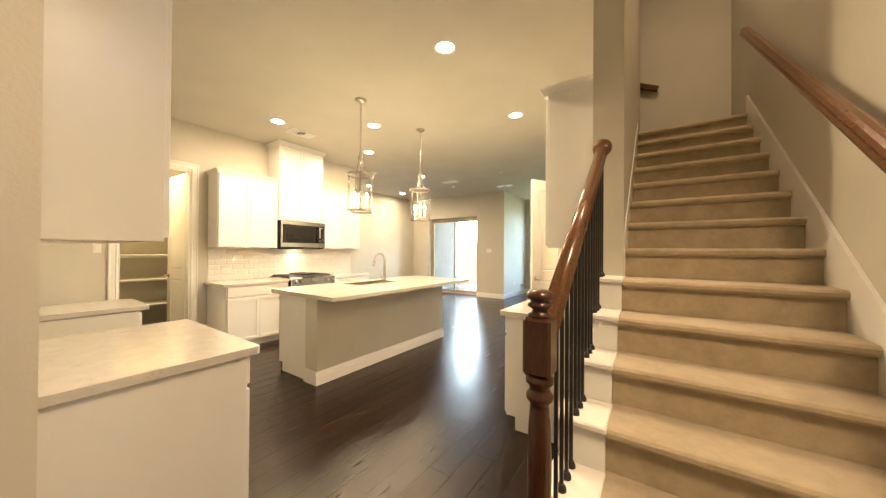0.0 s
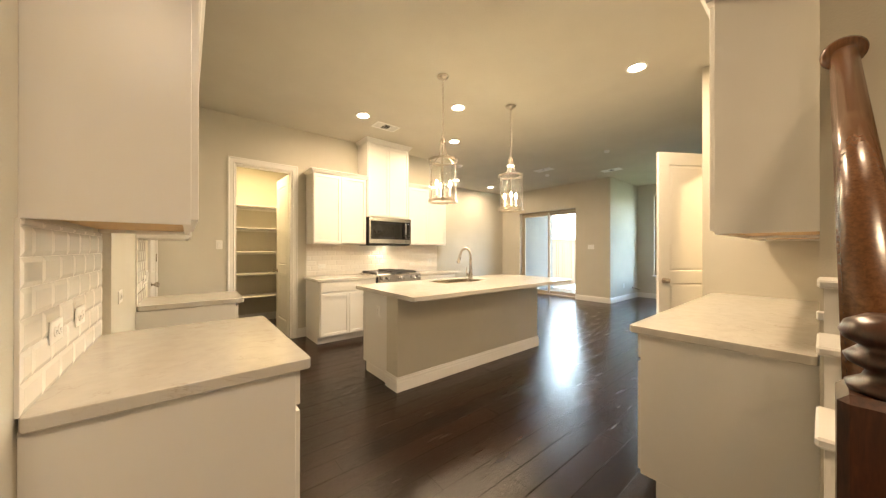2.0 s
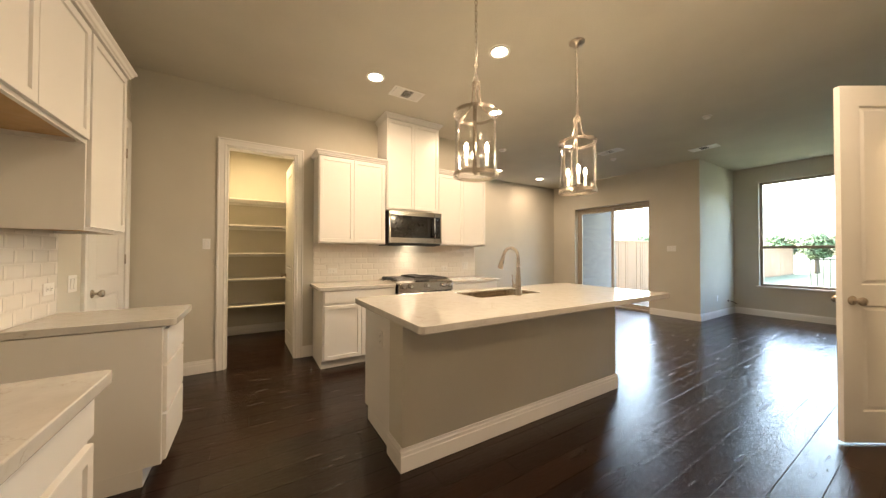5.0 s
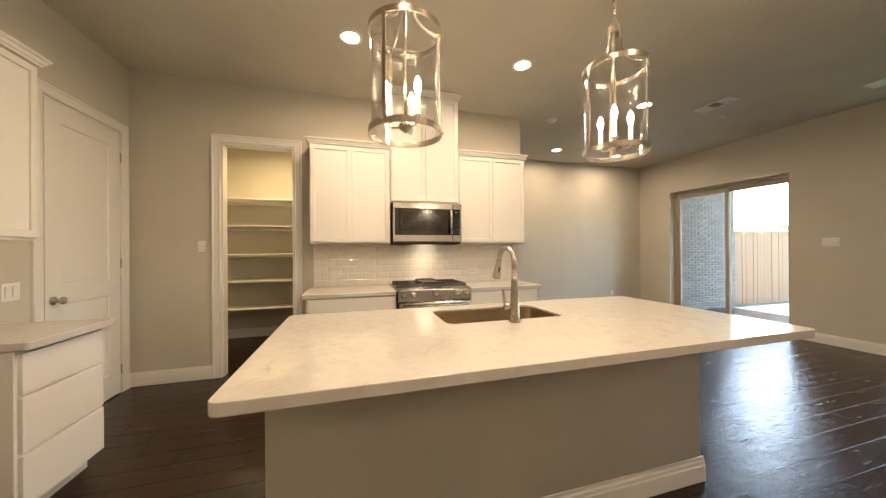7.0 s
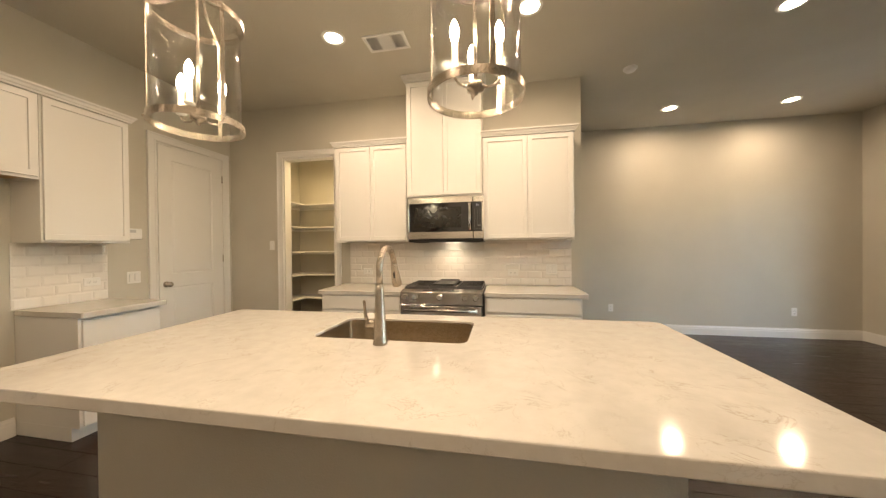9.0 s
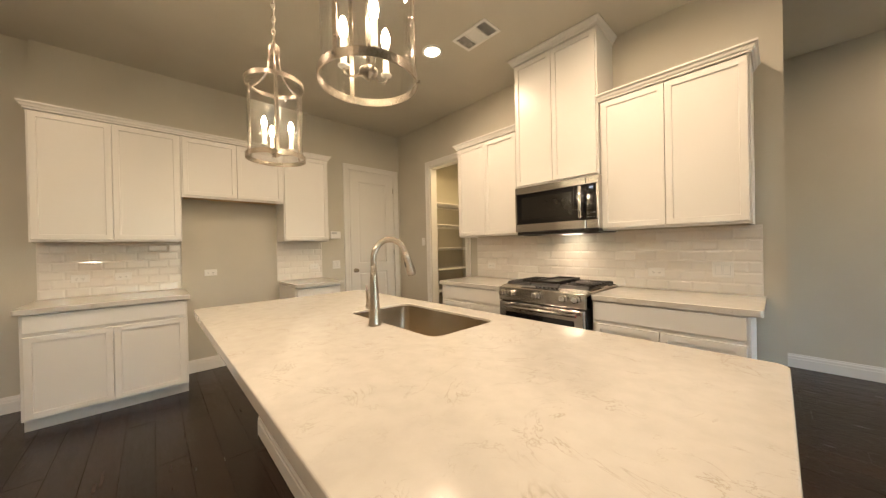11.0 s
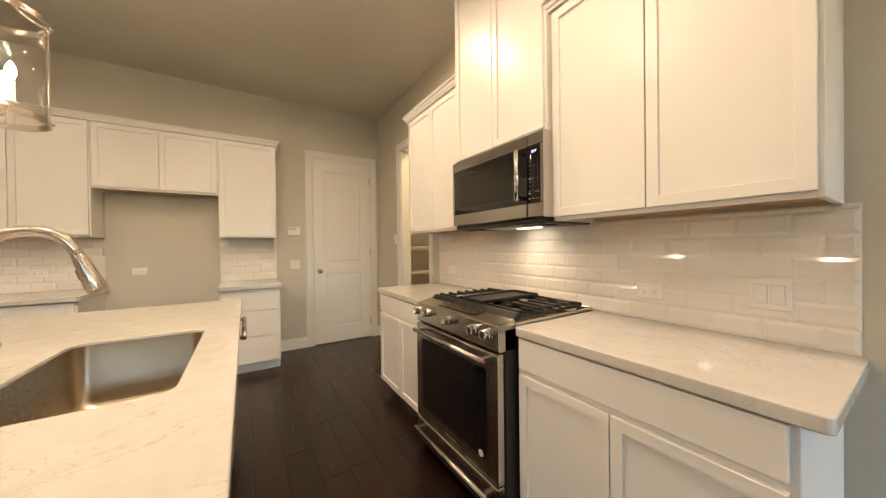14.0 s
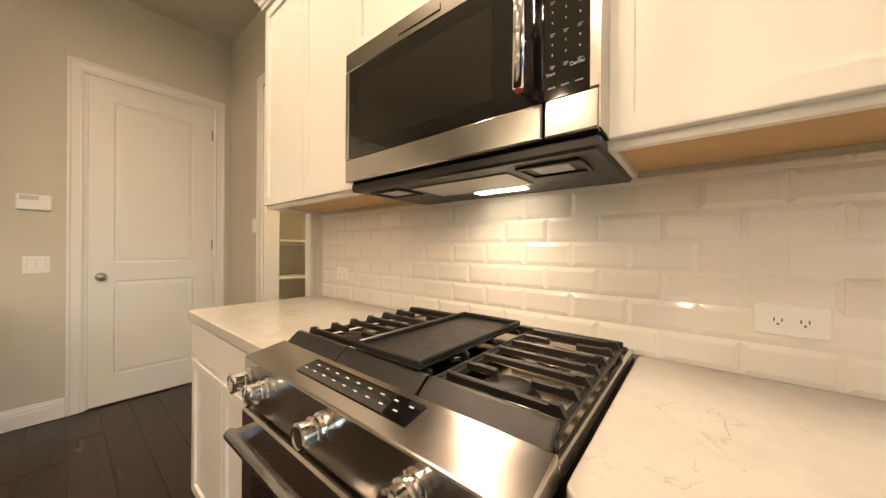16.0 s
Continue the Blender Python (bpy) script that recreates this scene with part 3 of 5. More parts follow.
def counter(name, x0, x1, y0, y1, label, m=None, corners=0.02, hole=None, z0=0.875, z1=0.915):
    b = bmesh.new()
    if hole is None:
        box(x0, x1, y0, y1, z0, z1, 0, b)
    else:
        hx0, hx1, hy0, hy1 = hole
        for zz, up in ((z1, True), (z0, False)):
            o = [b.verts.new((x, y, zz)) for x, y in ((x0, y0), (x1, y0), (x1, y1), (x0, y1))]
            r = 0.05
            i = []
            for cx, cy, a0 in ((hx0 + r, hy0 + r, 180), (hx1 - r, hy0 + r, 270), (hx1 - r, hy1 - r, 0), (hx0 + r, hy1 - r, 90)):
                i.append([b.verts.new((cx + r * math.cos(radians(a0 + s * 22.5)), cy + r * math.sin(radians(a0 + s * 22.5)), zz)) for s in range(5)])
            for k in range(4):
                q = i[k] + [o[k]]
                b.faces.new((i[k] + [o[k]])[::(-1 if up else 1)][::-1] if False else i[k] + [o[k]])
                b.faces.new((i[k][4], i[(k + 1) % 4][0], o[(k + 1) % 4], o[k]))
            if up:
                top_i, top_o = sum(i, []), o
            else:
                low_i, low_o = sum(i, []), o
        n = len(top_i)
        for k in range(n):
            b.faces.new((top_i[k], top_i[(k + 1) % n], low_i[(k + 1) % n], low_i[k]))
        for k in range(4):
            b.faces.new((top_o[k], top_o[(k + 1) % 4], low_o[(k + 1) % 4], low_o[k]))
        bmesh.ops.recalc_face_normals(b, faces=b.faces[:])
    out = [e for e in b.edges if abs(e.verts[0].co.z - e.verts[1].co.z) > 0.01 and all(min(abs(v.co.x - x0), abs(v.co.x - x1)) < 1e-5 and min(abs(v.co.y - y0), abs(v.co.y - y1)) < 1e-5 for v in e.verts)]
    bmesh.ops.bevel(b, geom=out, offset=corners, segments=4, affect="EDGES", profile=0.5)
    rim = [e for e in b.edges if len(e.link_faces) == 2 and e.calc_face_angle(0) > 1.2 and abs(e.verts[0].co.z - e.verts[1].co.z) < 1e-5]
    bmesh.ops.bevel(b, geom=rim, offset=0.004, segments=2, affect="EDGES", profile=0.5)
    return solid(name, b, QUARTZ, label, "countertop", m=m)


# range wall
RW = pose(1.70, NY, 0)
base_cabinet(pose(1.735, NY, 0), 0.855, 0.625, ((0.115, 0.708, 2, False), (0.733, 0.866, 1, True)), "white shaker base cabinet beside the range")
base_cabinet(pose(3.388, NY, 0), 0.855, 0.61, ((0.115, 0.708, 2, False), (0.733, 0.866, 1, True)), "white shaker base cabinet at the wall's end")
counter("countertop", 1.695, 2.592, 4.765, NY - 0.004, "white veined quartz worktop beside the range")
counter("countertop", 3.384, 4.295, 4.78, NY - 0.004, "white veined quartz worktop at the wall's end")
wall_cabinet(pose(1.735, NY, 0), 0.832, 0.325, 1.405, 2.47, 2, "white two-door shaker wall cabinet by the pantry")
crown(pose(1.735, NY, 0), 0.832, 0.345, 2.45, "white crown moulding on wall cabinet")
wall_cabinet(pose(2.570, NY, 0), 0.788, 0.36, 1.86, 3.085, 2, "tall white shaker cabinet above the microwave")
crown(pose(2.570, NY, 0), 0.788, 0.38, 3.066, "white crown moulding at the ceiling", 1.1)
wall_cabinet(pose(3.362, NY, 0), 0.883, 0.325, 1.405, 2.47, 2, "white two-door shaker wall cabinet at the wall's end")
crown(pose(3.362, NY, 0), 0.883, 0.345, 2.45, "white crown moulding on wall cabinet")

# west wall
base_cabinet(pose(0.006, 1.665, 0, 0, 0, 90), 0.935, 0.644, ((0.115, 0.708, 2, False), (0.733, 0.866, 1, True)), "white shaker base cabinet beside the fridge space")
base_cabinet(pose(WX, 3.54, 0, 0, 0, 90), 0.53, 0.605, ((0.115, 0.37, 1, True), (0.385, 0.645, 1, True), (0.66, 0.855, 1, True)), "white three-drawer base cabinet near the door")
counter("countertop", 0.010, 0.70, 1.64, 2.625, "white veined quartz worktop beside the fridge space")
counter("countertop", WX + 0.004, 0.71, 3.53, 4.09, "short white quartz worktop near the door")
wall_cabinet(pose(0.006, 1.665, 0, 0, 0, 90), 0.93, 0.334, 1.405, 2.47, 2, "white two-door shaker wall cabinet beside the fridge space")
wall_cabinet(pose(WX, 2.597, 0, 0, 0, 90), 0.93, 0.295, 1.85, 2.47, 2, "short white wall cabinet over the fridge space")
wall_cabinet(pose(WX, 3.53, 0, 0, 0, 90), 0.54, 0.295, 1.405, 2.47, 1, "narrow white wall cabinet near the door")
crown(pose(WX, 1.665, 0, 0, 0, 90), 2.405, 0.315, 2.45, "long white crown moulding on wall cabinets")

# run against the stair wall
for x1, wd in ((4.26, 1.0), (3.26, 1.0)):
    base_cabinet(pose(x1, 0.41, 0, 0, 0, 180), wd, 0.63, ((0.115, 0.708, 2, False), (0.733, 0.866, 1, True)), "white shaker base cabinet against the stair wall")
    wall_cabinet(pose(x1, 0.41, 0, 0, 0, 180), wd - 0.03, 0.325, 1.405, 2.54, 2, "white shaker wall cabinet against the stair wall")
crown(pose(4.26, 0.41, 0, 0, 0, 180), 1.97, 0.345, 2.53, "white crown moulding on wall cabinets")
counter("countertop", 2.22, 4.266, 0.414, 1.085, "long white quartz worktop against the stair wall")

# island
isl = thing("kitchen_island", pose(1.845, 2.912, 0), "kitchen island with greige back panel and white ends", "kitchen island")
IW = 2.235
part("back_panel", box(0, IW, 0, 0.205, 0.004, 0.886), WALL, isl, "greige painted back panel")
b = box(0.012, 0.70, 0.207, 0.750, 0.10, 0.886, 0.002)
box(1.60, IW - 0.012, 0.207, 0.750, 0.10, 0.886, 0.002, b)
box(0.70, 1.60, 0.207, 0.750, 0.10, 0.58, 0.0, b)
box(0.70, 1.60, 0.735, 0.750, 0.58, 0.886, 0.0, b)
box(0.012, IW - 0.012, 0.207, 0.675, 0.004, 0.10, 0, b)
part("body", b, CAB, isl, "white painted carcass")
for p0, p1, out in (((-0.016, 0, 0.002), (IW + 0.016, 0, 0.002), (0, -1, 0)), ((0, 0.0, 0.002), (0, 0.206, 0.002), (-1, 0, 0)), ((IW, 0, 0.002), (IW, 0.206, 0.002), (1, 0, 0))):
    part("base_trim", prism(BASE_PROFILE, p0, p1, out), TRIM, isl, "white stepped base trim")
for x0, x1, kind in ((0.62, 1.50, "sink"), (1.52, 2.19, "pair")):
    n = 2
    for k in range(n):
        wd = (x1 - x0) / n
        b = turned(shaker(-(x0 + (k + 1) * wd) + 0.002, -(x0 + k * wd) - 0.002, 0.115, 0.708, -0.750), Matrix.Rotation(math.pi, 4, "Z"))
        part("door", b, CAB, isl)
    part("drawer_front", turned(shaker(-x1 + 0.002, -x0 - 0.002, 0.733, 0.872, -0.750, flat=True), Matrix.Rotation(math.pi, 4, "Z")), CAB, isl)
counter("island_countertop", 1.785, 4.37, 2.56, 3.735, "large white veined quartz island worktop", None, 0.035, (2.66, 3.395, 3.205, 3.605), 0.888, 0.93)

dw = thing("dishwasher", pose(1.866, 3.664, 0.0), "stainless dishwasher built into the island", "dishwasher")
part("front", box(0.005, 0.595, 0.0, 0.035, 0.11, 0.868, 0.004), STEEL, dw)
part("kick_plate", box(0.005, 0.595, -0.06, -0.02, 0.01, 0.10), BLACKPL, dw)
bar = part("handle", tube(((0.03, 0.085, 0.81), (0.57, 0.085, 0.81)), 0.013, 14), STEEL, dw, "round bar handle", True)
for x in (0.045, 0.555):
    part("bracket", box(x - 0.012, x + 0.012, 0.036, 0.078, 0.80, 0.82, 0.003), STEEL, bar)
part("badge", lathe(((0.009, 0), (0.009, 0.002)), 16, None, (0, 0, 0)), RED, bar).matrix_basis = pose(0.571, 0.085, 0.81, 0, 90, 0)

# sink and tap
sk = thing("sink", pose(2.66, 3.205, 0.633), "undermount stainless steel sink bowl", "sink")
b = bmesh.new()
sw_, sd_ = 0.735, 0.40
levels = ((0.0135, 0.285, 0.05), (0.016, 0.07, 0.05), (0.030, 0.045, 0.055), (0.07, 0.035, 0.06), (0.30, 0.032, 0.06))
rings = []
for inset, z, r in levels:
    ring = []
    a0x, a1x, a0y, a1y = -0.012 + inset, sw_ + 0.012 - inset, -0.012 + min(inset, 0.15), sd_ + 0.012 - min(inset, 0.15)
    for cx, cy, a0 in ((a0x + r, a0y + r, 180), (a1x - r, a0y + r, 270), (a1x - r, a1y - r, 0), (a0x + r, a1y - r, 90)):
        ring += [b.verts.new((cx + r * math.cos(radians(a0 + s * 18)), cy + r * math.sin(radians(a0 + s * 18)), z)) for s in range(6)]
    rings.append(ring)
for a, c in zip(rings, rings[1:]):
    for k in range(24):
        b.faces.new((a[k], c[k], c[(k + 1) % 24], a[(k + 1) % 24])[::-1])
b.faces.new(rings[-1])
bmesh.ops.recalc_face_normals(b, faces=b.faces[:])
bmesh.ops.reverse_faces(b, faces=b.faces[:])
bowl = part("bowl", b, STEEL_SINK, sk, "", True)
part("drain", lathe(((0.045, 0.033), (0.045, 0.037), (0.034, 0.037), (0.03, 0.034), (0.0, 0.034)), 20, None, (0.36, 0.2, 0.0)), STEEL, sk, "round steel drain")

fa = thing("tap", pose(3.028, 3.150, 0.9305), "brushed nickel gooseneck tap with pull-down spray", "tap")
part("base", lathe(((0.032, 0), (0.032, 0.01), (0.029, 0.018), (0.027, 0.05), (0.025, 0.10), (0.021, 0.17), (0.0175, 0.23), (0.0155, 0.26)), 24), NICKEL, fa, "", True)
arc = [(0, 0, 0.25), (0, 0, 0.30)] + [(0, 0.095 * (1 - math.cos(radians(a))), 0.315 + 0.095 * math.sin(radians(a))) for a in range(0, 166, 11)]
part("spout", tube(arc, 0.0148, 16), NICKEL, fa, "curved spout", True)
e = Vector(arc[-1])
dr = (Vector(arc[-1]) - Vector(arc[-2])).normalized()
head = part("spray_head", tube([e, e + dr * 0.015, e + dr * 0.06, e + dr * 0.112, e + dr * 0.122], [0.0155, 0.0175, 0.021, 0.026, 0.023], 18), NICKEL, fa, "tapered spray head", True)
part("button", tube([e + dr * 0.05 + Vector((0, -0.02, 0)), e + dr * 0.08 + Vector((0, -0.022, 0))], 0.005, 8), BLACKPL, head)
part("lever_hub", tube(((-0.015, 0, 0.085), (-0.062, 0, 0.085)), 0.016, 16), NICKEL, fa, "", True)
part("lever", tube(((-0.055, 0, 0.085), (-0.066, 0, 0.12), (-0.07, 0.0, 0.17), (-0.073, 0.0, 0.185)), [0.009, 0.008, 0.0065, 0.006], 12), NICKEL, fa, "slim upright lever", True)


# ---- appliances ----
WIDE = Matrix.Diagonal((1.022, 1, 1, 1))
rg = thing("range", pose(2.600, 4.735, 0) @ WIDE, "stainless gas range with black iron grates", "range")
RWD = 0.757
part("body", box(0.0, RWD, 0.0, 0.68, 0.03, 0.905, 0.003), BLACKPL, rg, "black enamelled sides")
# sloped control panel
b = bmesh.new()
prof = ((-0.030, 0.805), (-0.038, 0.813), (-0.036, 0.925), (0.066, 0.944), (0.066, 0.805))
ends = [[b.verts.new((x, y, z)) for y, z in prof] for x in (0.0, RWD)]
for j in range(5):
    b.faces.new((ends[0][j], ends[0][(j + 1) % 5], ends[1][(j + 1) % 5], ends[1][j]))
b.faces.new(ends[0])
b.faces.new(ends[1][::-1])
bmesh.ops.recalc_face_normals(b, faces=b.faces[:])
bmesh.ops.bevel(b, geom=b.edges[:], offset=0.004, segments=2, affect="EDGES", profile=0.5)
panel = part("control_panel", b, STEEL, rg, "sloped stainless control panel")
SLOPE = Matrix.Rotation(radians(89), 4, "X")
for x in (0.050, 0.146, 0.374, 0.602, 0.698):
    k = lathe(((0.027, 0), (0.027, 0.005), (0.022, 0.007), (0.021, 0.013), (0.025, 0.015), (0.0255, 0.021), (0.022, 0.023), (0.0225, 0.040), (0.024, 0.042), (0.024, 0.046), (0.019, 0.048), (0.018, 0.046), (0.0, 0.046)), 28)
    box(-0.002, 0.002, 0.006, 0.018, 0.0455, 0.0475, 0, k)
    turned(k, Matrix.Translation((x, -0.0365, 0.880)) @ SLOPE)
    part("knob", k, CHROME, panel, "polished metal knob", False)
strip = turned(box(-0.17, 0.17, -0.026, 0.026, 0, 0.0015), Matrix.Translation((0.378, 0.022, 0.9368)) @ Matrix.Rotation(radians(9.7), 4, "X"))
disp = part("display", strip, BLACKGLASS, panel, "black touch display strip")
b = bmesh.new()
for k in range(18):
    x = 0.378 - 0.155 + 0.018 * k
    turned_box = turned(box(-0.005, 0.005, -0.0015, 0.0015, 0, 0.0008), Matrix.Translation((x, 0.022 + (0.010 if k % 2 else -0.010), 0.9385 + (0.0017 if k % 2 else -0.0017))) @ Matrix.Rotation(radians(9.7), 4, "X"))
    join(b, turned_box)
part("print", b, GREYPRINT, disp)["kind"] = "stuff"
part("cooktop", box(0.004, RWD - 0.004, 0.066, 0.665, 0.905, 0.922, 0.004), STEEL_TOP, rg, "shiny brown-toned steel cooktop")
part("cooktop_rim", join(join(box(0, 0.012, 0.066, 0.672, 0.905, 0.930, 0.003), box(RWD - 0.012, RWD, 0.066, 0.672, 0.905, 0.930, 0.003)), box(0.012, RWD - 0.012, 0.655, 0.672, 0.905, 0.934, 0.003)), STEEL, rg, "narrow steel rim")
for x, y, r in ((0.14, 0.20, 0.046), (0.14, 0.46, 0.036), (0.617, 0.20, 0.05), (0.617, 0.46, 0.036), (0.378, 0.33, 0.04)):
    bn = part("burner", lathe(((r + 0.012, 0), (r + 0.010, 0.008), (r, 0.012), (r, 0.018)), 24, None, (x, y, 0.9222)), STEEL, rg, "round gas burner", True)
    part("burner_cap", lathe(((r * 0.95, 0.018), (r * 0.95, 0.024), (r * 0.85, 0.027), (0, 0.028)), 24, None, (x, y, 0.9222)), IRON, bn, "", True)
for x0, x1 in ((0.012, 0.248), (0.252, 0.505), (0.509, 0.745)):
    mid = x0 > 0.2 and x0 < 0.4
    g = bmesh.new()
    z0, z1 = 0.952, 0.966
    box(x0, x1, 0.575, 0.591, z0 - 0.012, z1, 0.003, g)
    fb = prism(((0, 0), (0.050, 0), (0.050, 0.012), (0.012, 0.042), (0, 0.042)), (x0 + 0.001, 0.108, 0.9505 - 0.026), (x1 - 0.001, 0.108, 0.9505 - 0.026), (0, -1, 0))
    bmesh.ops.bevel(fb, geom=fb.edges[:], offset=0.003, segments=2, affect="EDGES", profile=0.5)
    join(g, fb)
    for x in (x0, x1 - 0.012):
        box(x, x + 0.012, 0.080, 0.575, z0 - 0.012, z1 - 0.012, 0.003, g)
        for y in (0.085, 0.555):
            box(x, x + 0.012, y, y + 0.014, 0.9225, z0, 0, g)
    if not mid:
        for k in range(7):
            y = 0.132 + k * 0.069
            cut = (0.34 if k in (1, 5) else 0.5)
            xm = (x0 + x1) / 2
            ox = x0 if x0 < 0.2 else x1
            sg = 1 if x0 < 0.2 else -1
            tip = prism(((0, 0), (0.034, 0.0), (0.026, 0.018), (0.010, 0.018)), (ox, y - 0.001, z1 - 0.012), (ox, y + 0.012, z1 - 0.012), (sg, 0, 0))
            join(g, tip)
            if cut < 0.5:
                box(x0 + 0.012, x0 + 0.085, y, y + 0.011, z0, z1 + 0.004, 0.003, g)
                box(x1 - 0.085, x1 - 0.012, y, y + 0.011, z0, z1 + 0.004, 0.003, g)
            else:
                box(x0 + 0.012, x1 - 0.012, y, y + 0.011, z0, z1 + 0.004, 0.003, g)
    else:
        for k in range(4):
            y = 0.12 + k * 0.13
            box(x0 + 0.012, x1 - 0.012, y, y + 0.012, z0, z1, 0.003, g)
    part("grate", g, IRON, rg, "cast iron grate")
gr = thing("griddle", pose(2.600, 4.735, 0) @ WIDE, "black cast iron griddle plate on the grates", "griddle")
part("plate", box(0.275, 0.482, 0.10, 0.55, 0.968, 0.9745, 0.002), IRON, gr)
for q in ((0.275, 0.482, 0.10, 0.108), (0.275, 0.482, 0.542, 0.55), (0.275, 0.283, 0.108, 0.542), (0.474, 0.482, 0.108, 0.542)):
    part("rim", box(*q, 0.974, 0.988, 0.003), IRON, gr)
od = part("oven_door", box(0.006, RWD - 0.006, -0.045, -0.001, 0.205, 0.798, 0.005), STEEL, rg, "stainless oven door")
part("oven_window", box(0.075, RWD - 0.075, -0.048, -0.044, 0.285, 0.715, 0.002), BLACKGLASS, od, "black glass window")
for z, y in ((0.765, -0.085), (0.150, -0.085)):
    hb = part("oven_handle" if z > 0.4 else "drawer_handle", tube(((0.055, y, z), (RWD - 0.045, y, z)), 0.0135, 16), STEEL, rg, "round stainless bar handle", True)
    for x in (0.075, RWD - 0.065):
        part("bracket", box(x - 0.013, x + 0.013, y, -0.04, z - 0.012, z + 0.012, 0.003), STEEL, hb)
    for x, r in ((0.0545, -90), (RWD - 0.0445, 90)):
        part("end_cap", lathe(((0.008, 0), (0.008, 0.002), (0, 0.0022)), 14), RED, hb, "red end medallion").matrix_basis = pose(x, y, z, 0, r, 0)
dr_ = part("drawer", box(0.006, RWD - 0.006, -0.045, -0.001, 0.055, 0.196, 0.005), STEEL, rg, "stainless warming drawer")
part("name_plate", box(0.33, 0.43, -0.0475, -0.045, 0.222, 0.242, 0.001), STEEL, od)
part("seal", lathe(((0.016, 0), (0.016, 0.001)), 20), GREYPRINT, od).matrix_basis = pose(RWD - 0.115, -0.0485, 0.305, 90, 0, 0)

mw = thing("microwave", pose(2.588, 5.0, 1.425) @ Matrix.Diagonal((1.034, 1, 1, 1)), "stainless over-range microwave with black glass", "microwave")
MW, MH = 0.759, 0.430
part("body", box(0.0, MW, 0.03, 0.41, 0.0, MH, 0.003), BLACKPL, mw, "black casing")
part("side_trim", box(MW - 0.001, MW + 0.002, 0.001, 0.11, 0.0, MH), STEEL, mw)
b = bmesh.new()
box(0, 0.657, 0.0, 0.03, 0.0, 0.075, 0.004, b)
box(0, 0.657, 0.0, 0.03, 0.365, MH, 0.004, b)
box(0, 0.018, 0.0, 0.03, 0.075, 0.365, 0.002, b)
dr2 = part("door", b, STEEL, mw, "stainless door frame")
part("door_glass", box(0.018, 0.657, 0.003, 0.03, 0.075, 0.365), BLACKGLASS, dr2, "black glass door window")
part("mesh_screen", box(0.070, 0.545, 0.0022, 0.0032, 0.115, 0.325), plain("dark_screen", (0.016, 0.015, 0.013), 0.15), dr2)
part("name_plate", box(0.25, 0.40, -0.003, 0.0, 0.385, 0.405, 0.001), STEEL, dr2)
hb = part("handle", tube(((0.630, -0.045, 0.09), (0.630, -0.045, 0.35)), 0.0125, 16), CHROME, dr2, "upright bar handle", True)
for z in (0.105, 0.335):
    part("bracket", box(0.621, 0.639, -0.04, 0.002, z - 0.01, z + 0.01, 0.002), STEEL, hb)
part("end_cap", lathe(((0.008, 0), (0.008, 0.002), (0, 0.0022)), 14), RED, hb, "red end medallion").matrix_basis = pose(0.630, -0.045, 0.089, 180, 0, 0)
cp = part("control_panel", box(0.661, MW, 0.0, 0.03, 0.0, 0.075, 0.004), STEEL, mw)
box_top = part("panel_top", box(0.661, MW, 0.0, 0.03, 0.365, MH, 0.004), STEEL, mw)
kp = part("keypad", box(0.659, 0.742, 0.002, 0.03, 0.075, 0.365), BLACKGLASS, mw, "black touch keypad")
part("panel_edge", box(0.742, MW, 0.0, 0.03, 0.075, 0.365, 0.002), STEEL, mw)
b = bmesh.new()
for r in range(10):
    for c in range(3):
        x, z = 0.672 + c * 0.025, 0.095 + r * 0.021
        if r == 1:
            continue
        if r < 2:
            box(x - 0.004, x + 0.010, 0.0012, 0.0022, z, z + 0.0030, 0, b)
        elif r % 3 == 2:
            box(x, x + 0.009, 0.0012, 0.0022, z, z + 0.0016, 0, b)
            box(x, x + 0.007, 0.0012, 0.0022, z - 0.0035, z - 0.002, 0, b)
        else:
            box(x + 0.003, x + 0.0055, 0.0012, 0.0022, z, z + 0.004, 0, b)
part("print", b, plain("dim_print", (0.28, 0.28, 0.28), 0.6), kp)["kind"] = "stuff"
fc = bpy.data.curves.new("clock", "FONT")
fc.body, fc.size, fc.extrude = "8:17", 0.016, 0.0003
ck = new("clock", fc)
ck.data.materials.append(CLOCK)
ck.parent = kp
ck.matrix_basis = pose(0.690, 0.0015, 0.330, 90, 0, 0)
for body, x, z, size in (("Start", 0.665, 0.121, 0.0085), ("Cancel", 0.708, 0.128, 0.0095)):
    fw = bpy.data.curves.new("word", "FONT")
    fw.body, fw.size, fw.extrude = body, size, 0.0002
    wo = new("word", fw)
    wo.data.materials.append(GREYPRINT)
    wo.parent = kp
    wo.matrix_basis = pose(x, 0.0015, z, 90, 0, 0)
un = part("underside", box(0.004, MW - 0.004, 0.022, 0.40, -0.030, -0.001, 0.006), BLACKPL, mw, "black vented underside")
part("filter", box(0.22, 0.54, 0.09, 0.25, -0.034, -0.0305, 0.001), brushed("filter_mesh", (0.5, 0.48, 0.45), 0.45, (40, 40, 1)), un, "metal grease filter")
part("lamp_lens", box(0.33, 0.50, 0.27, 0.31, -0.034, -0.0305, 0.001), SLIT, un, "lit lamp lens")
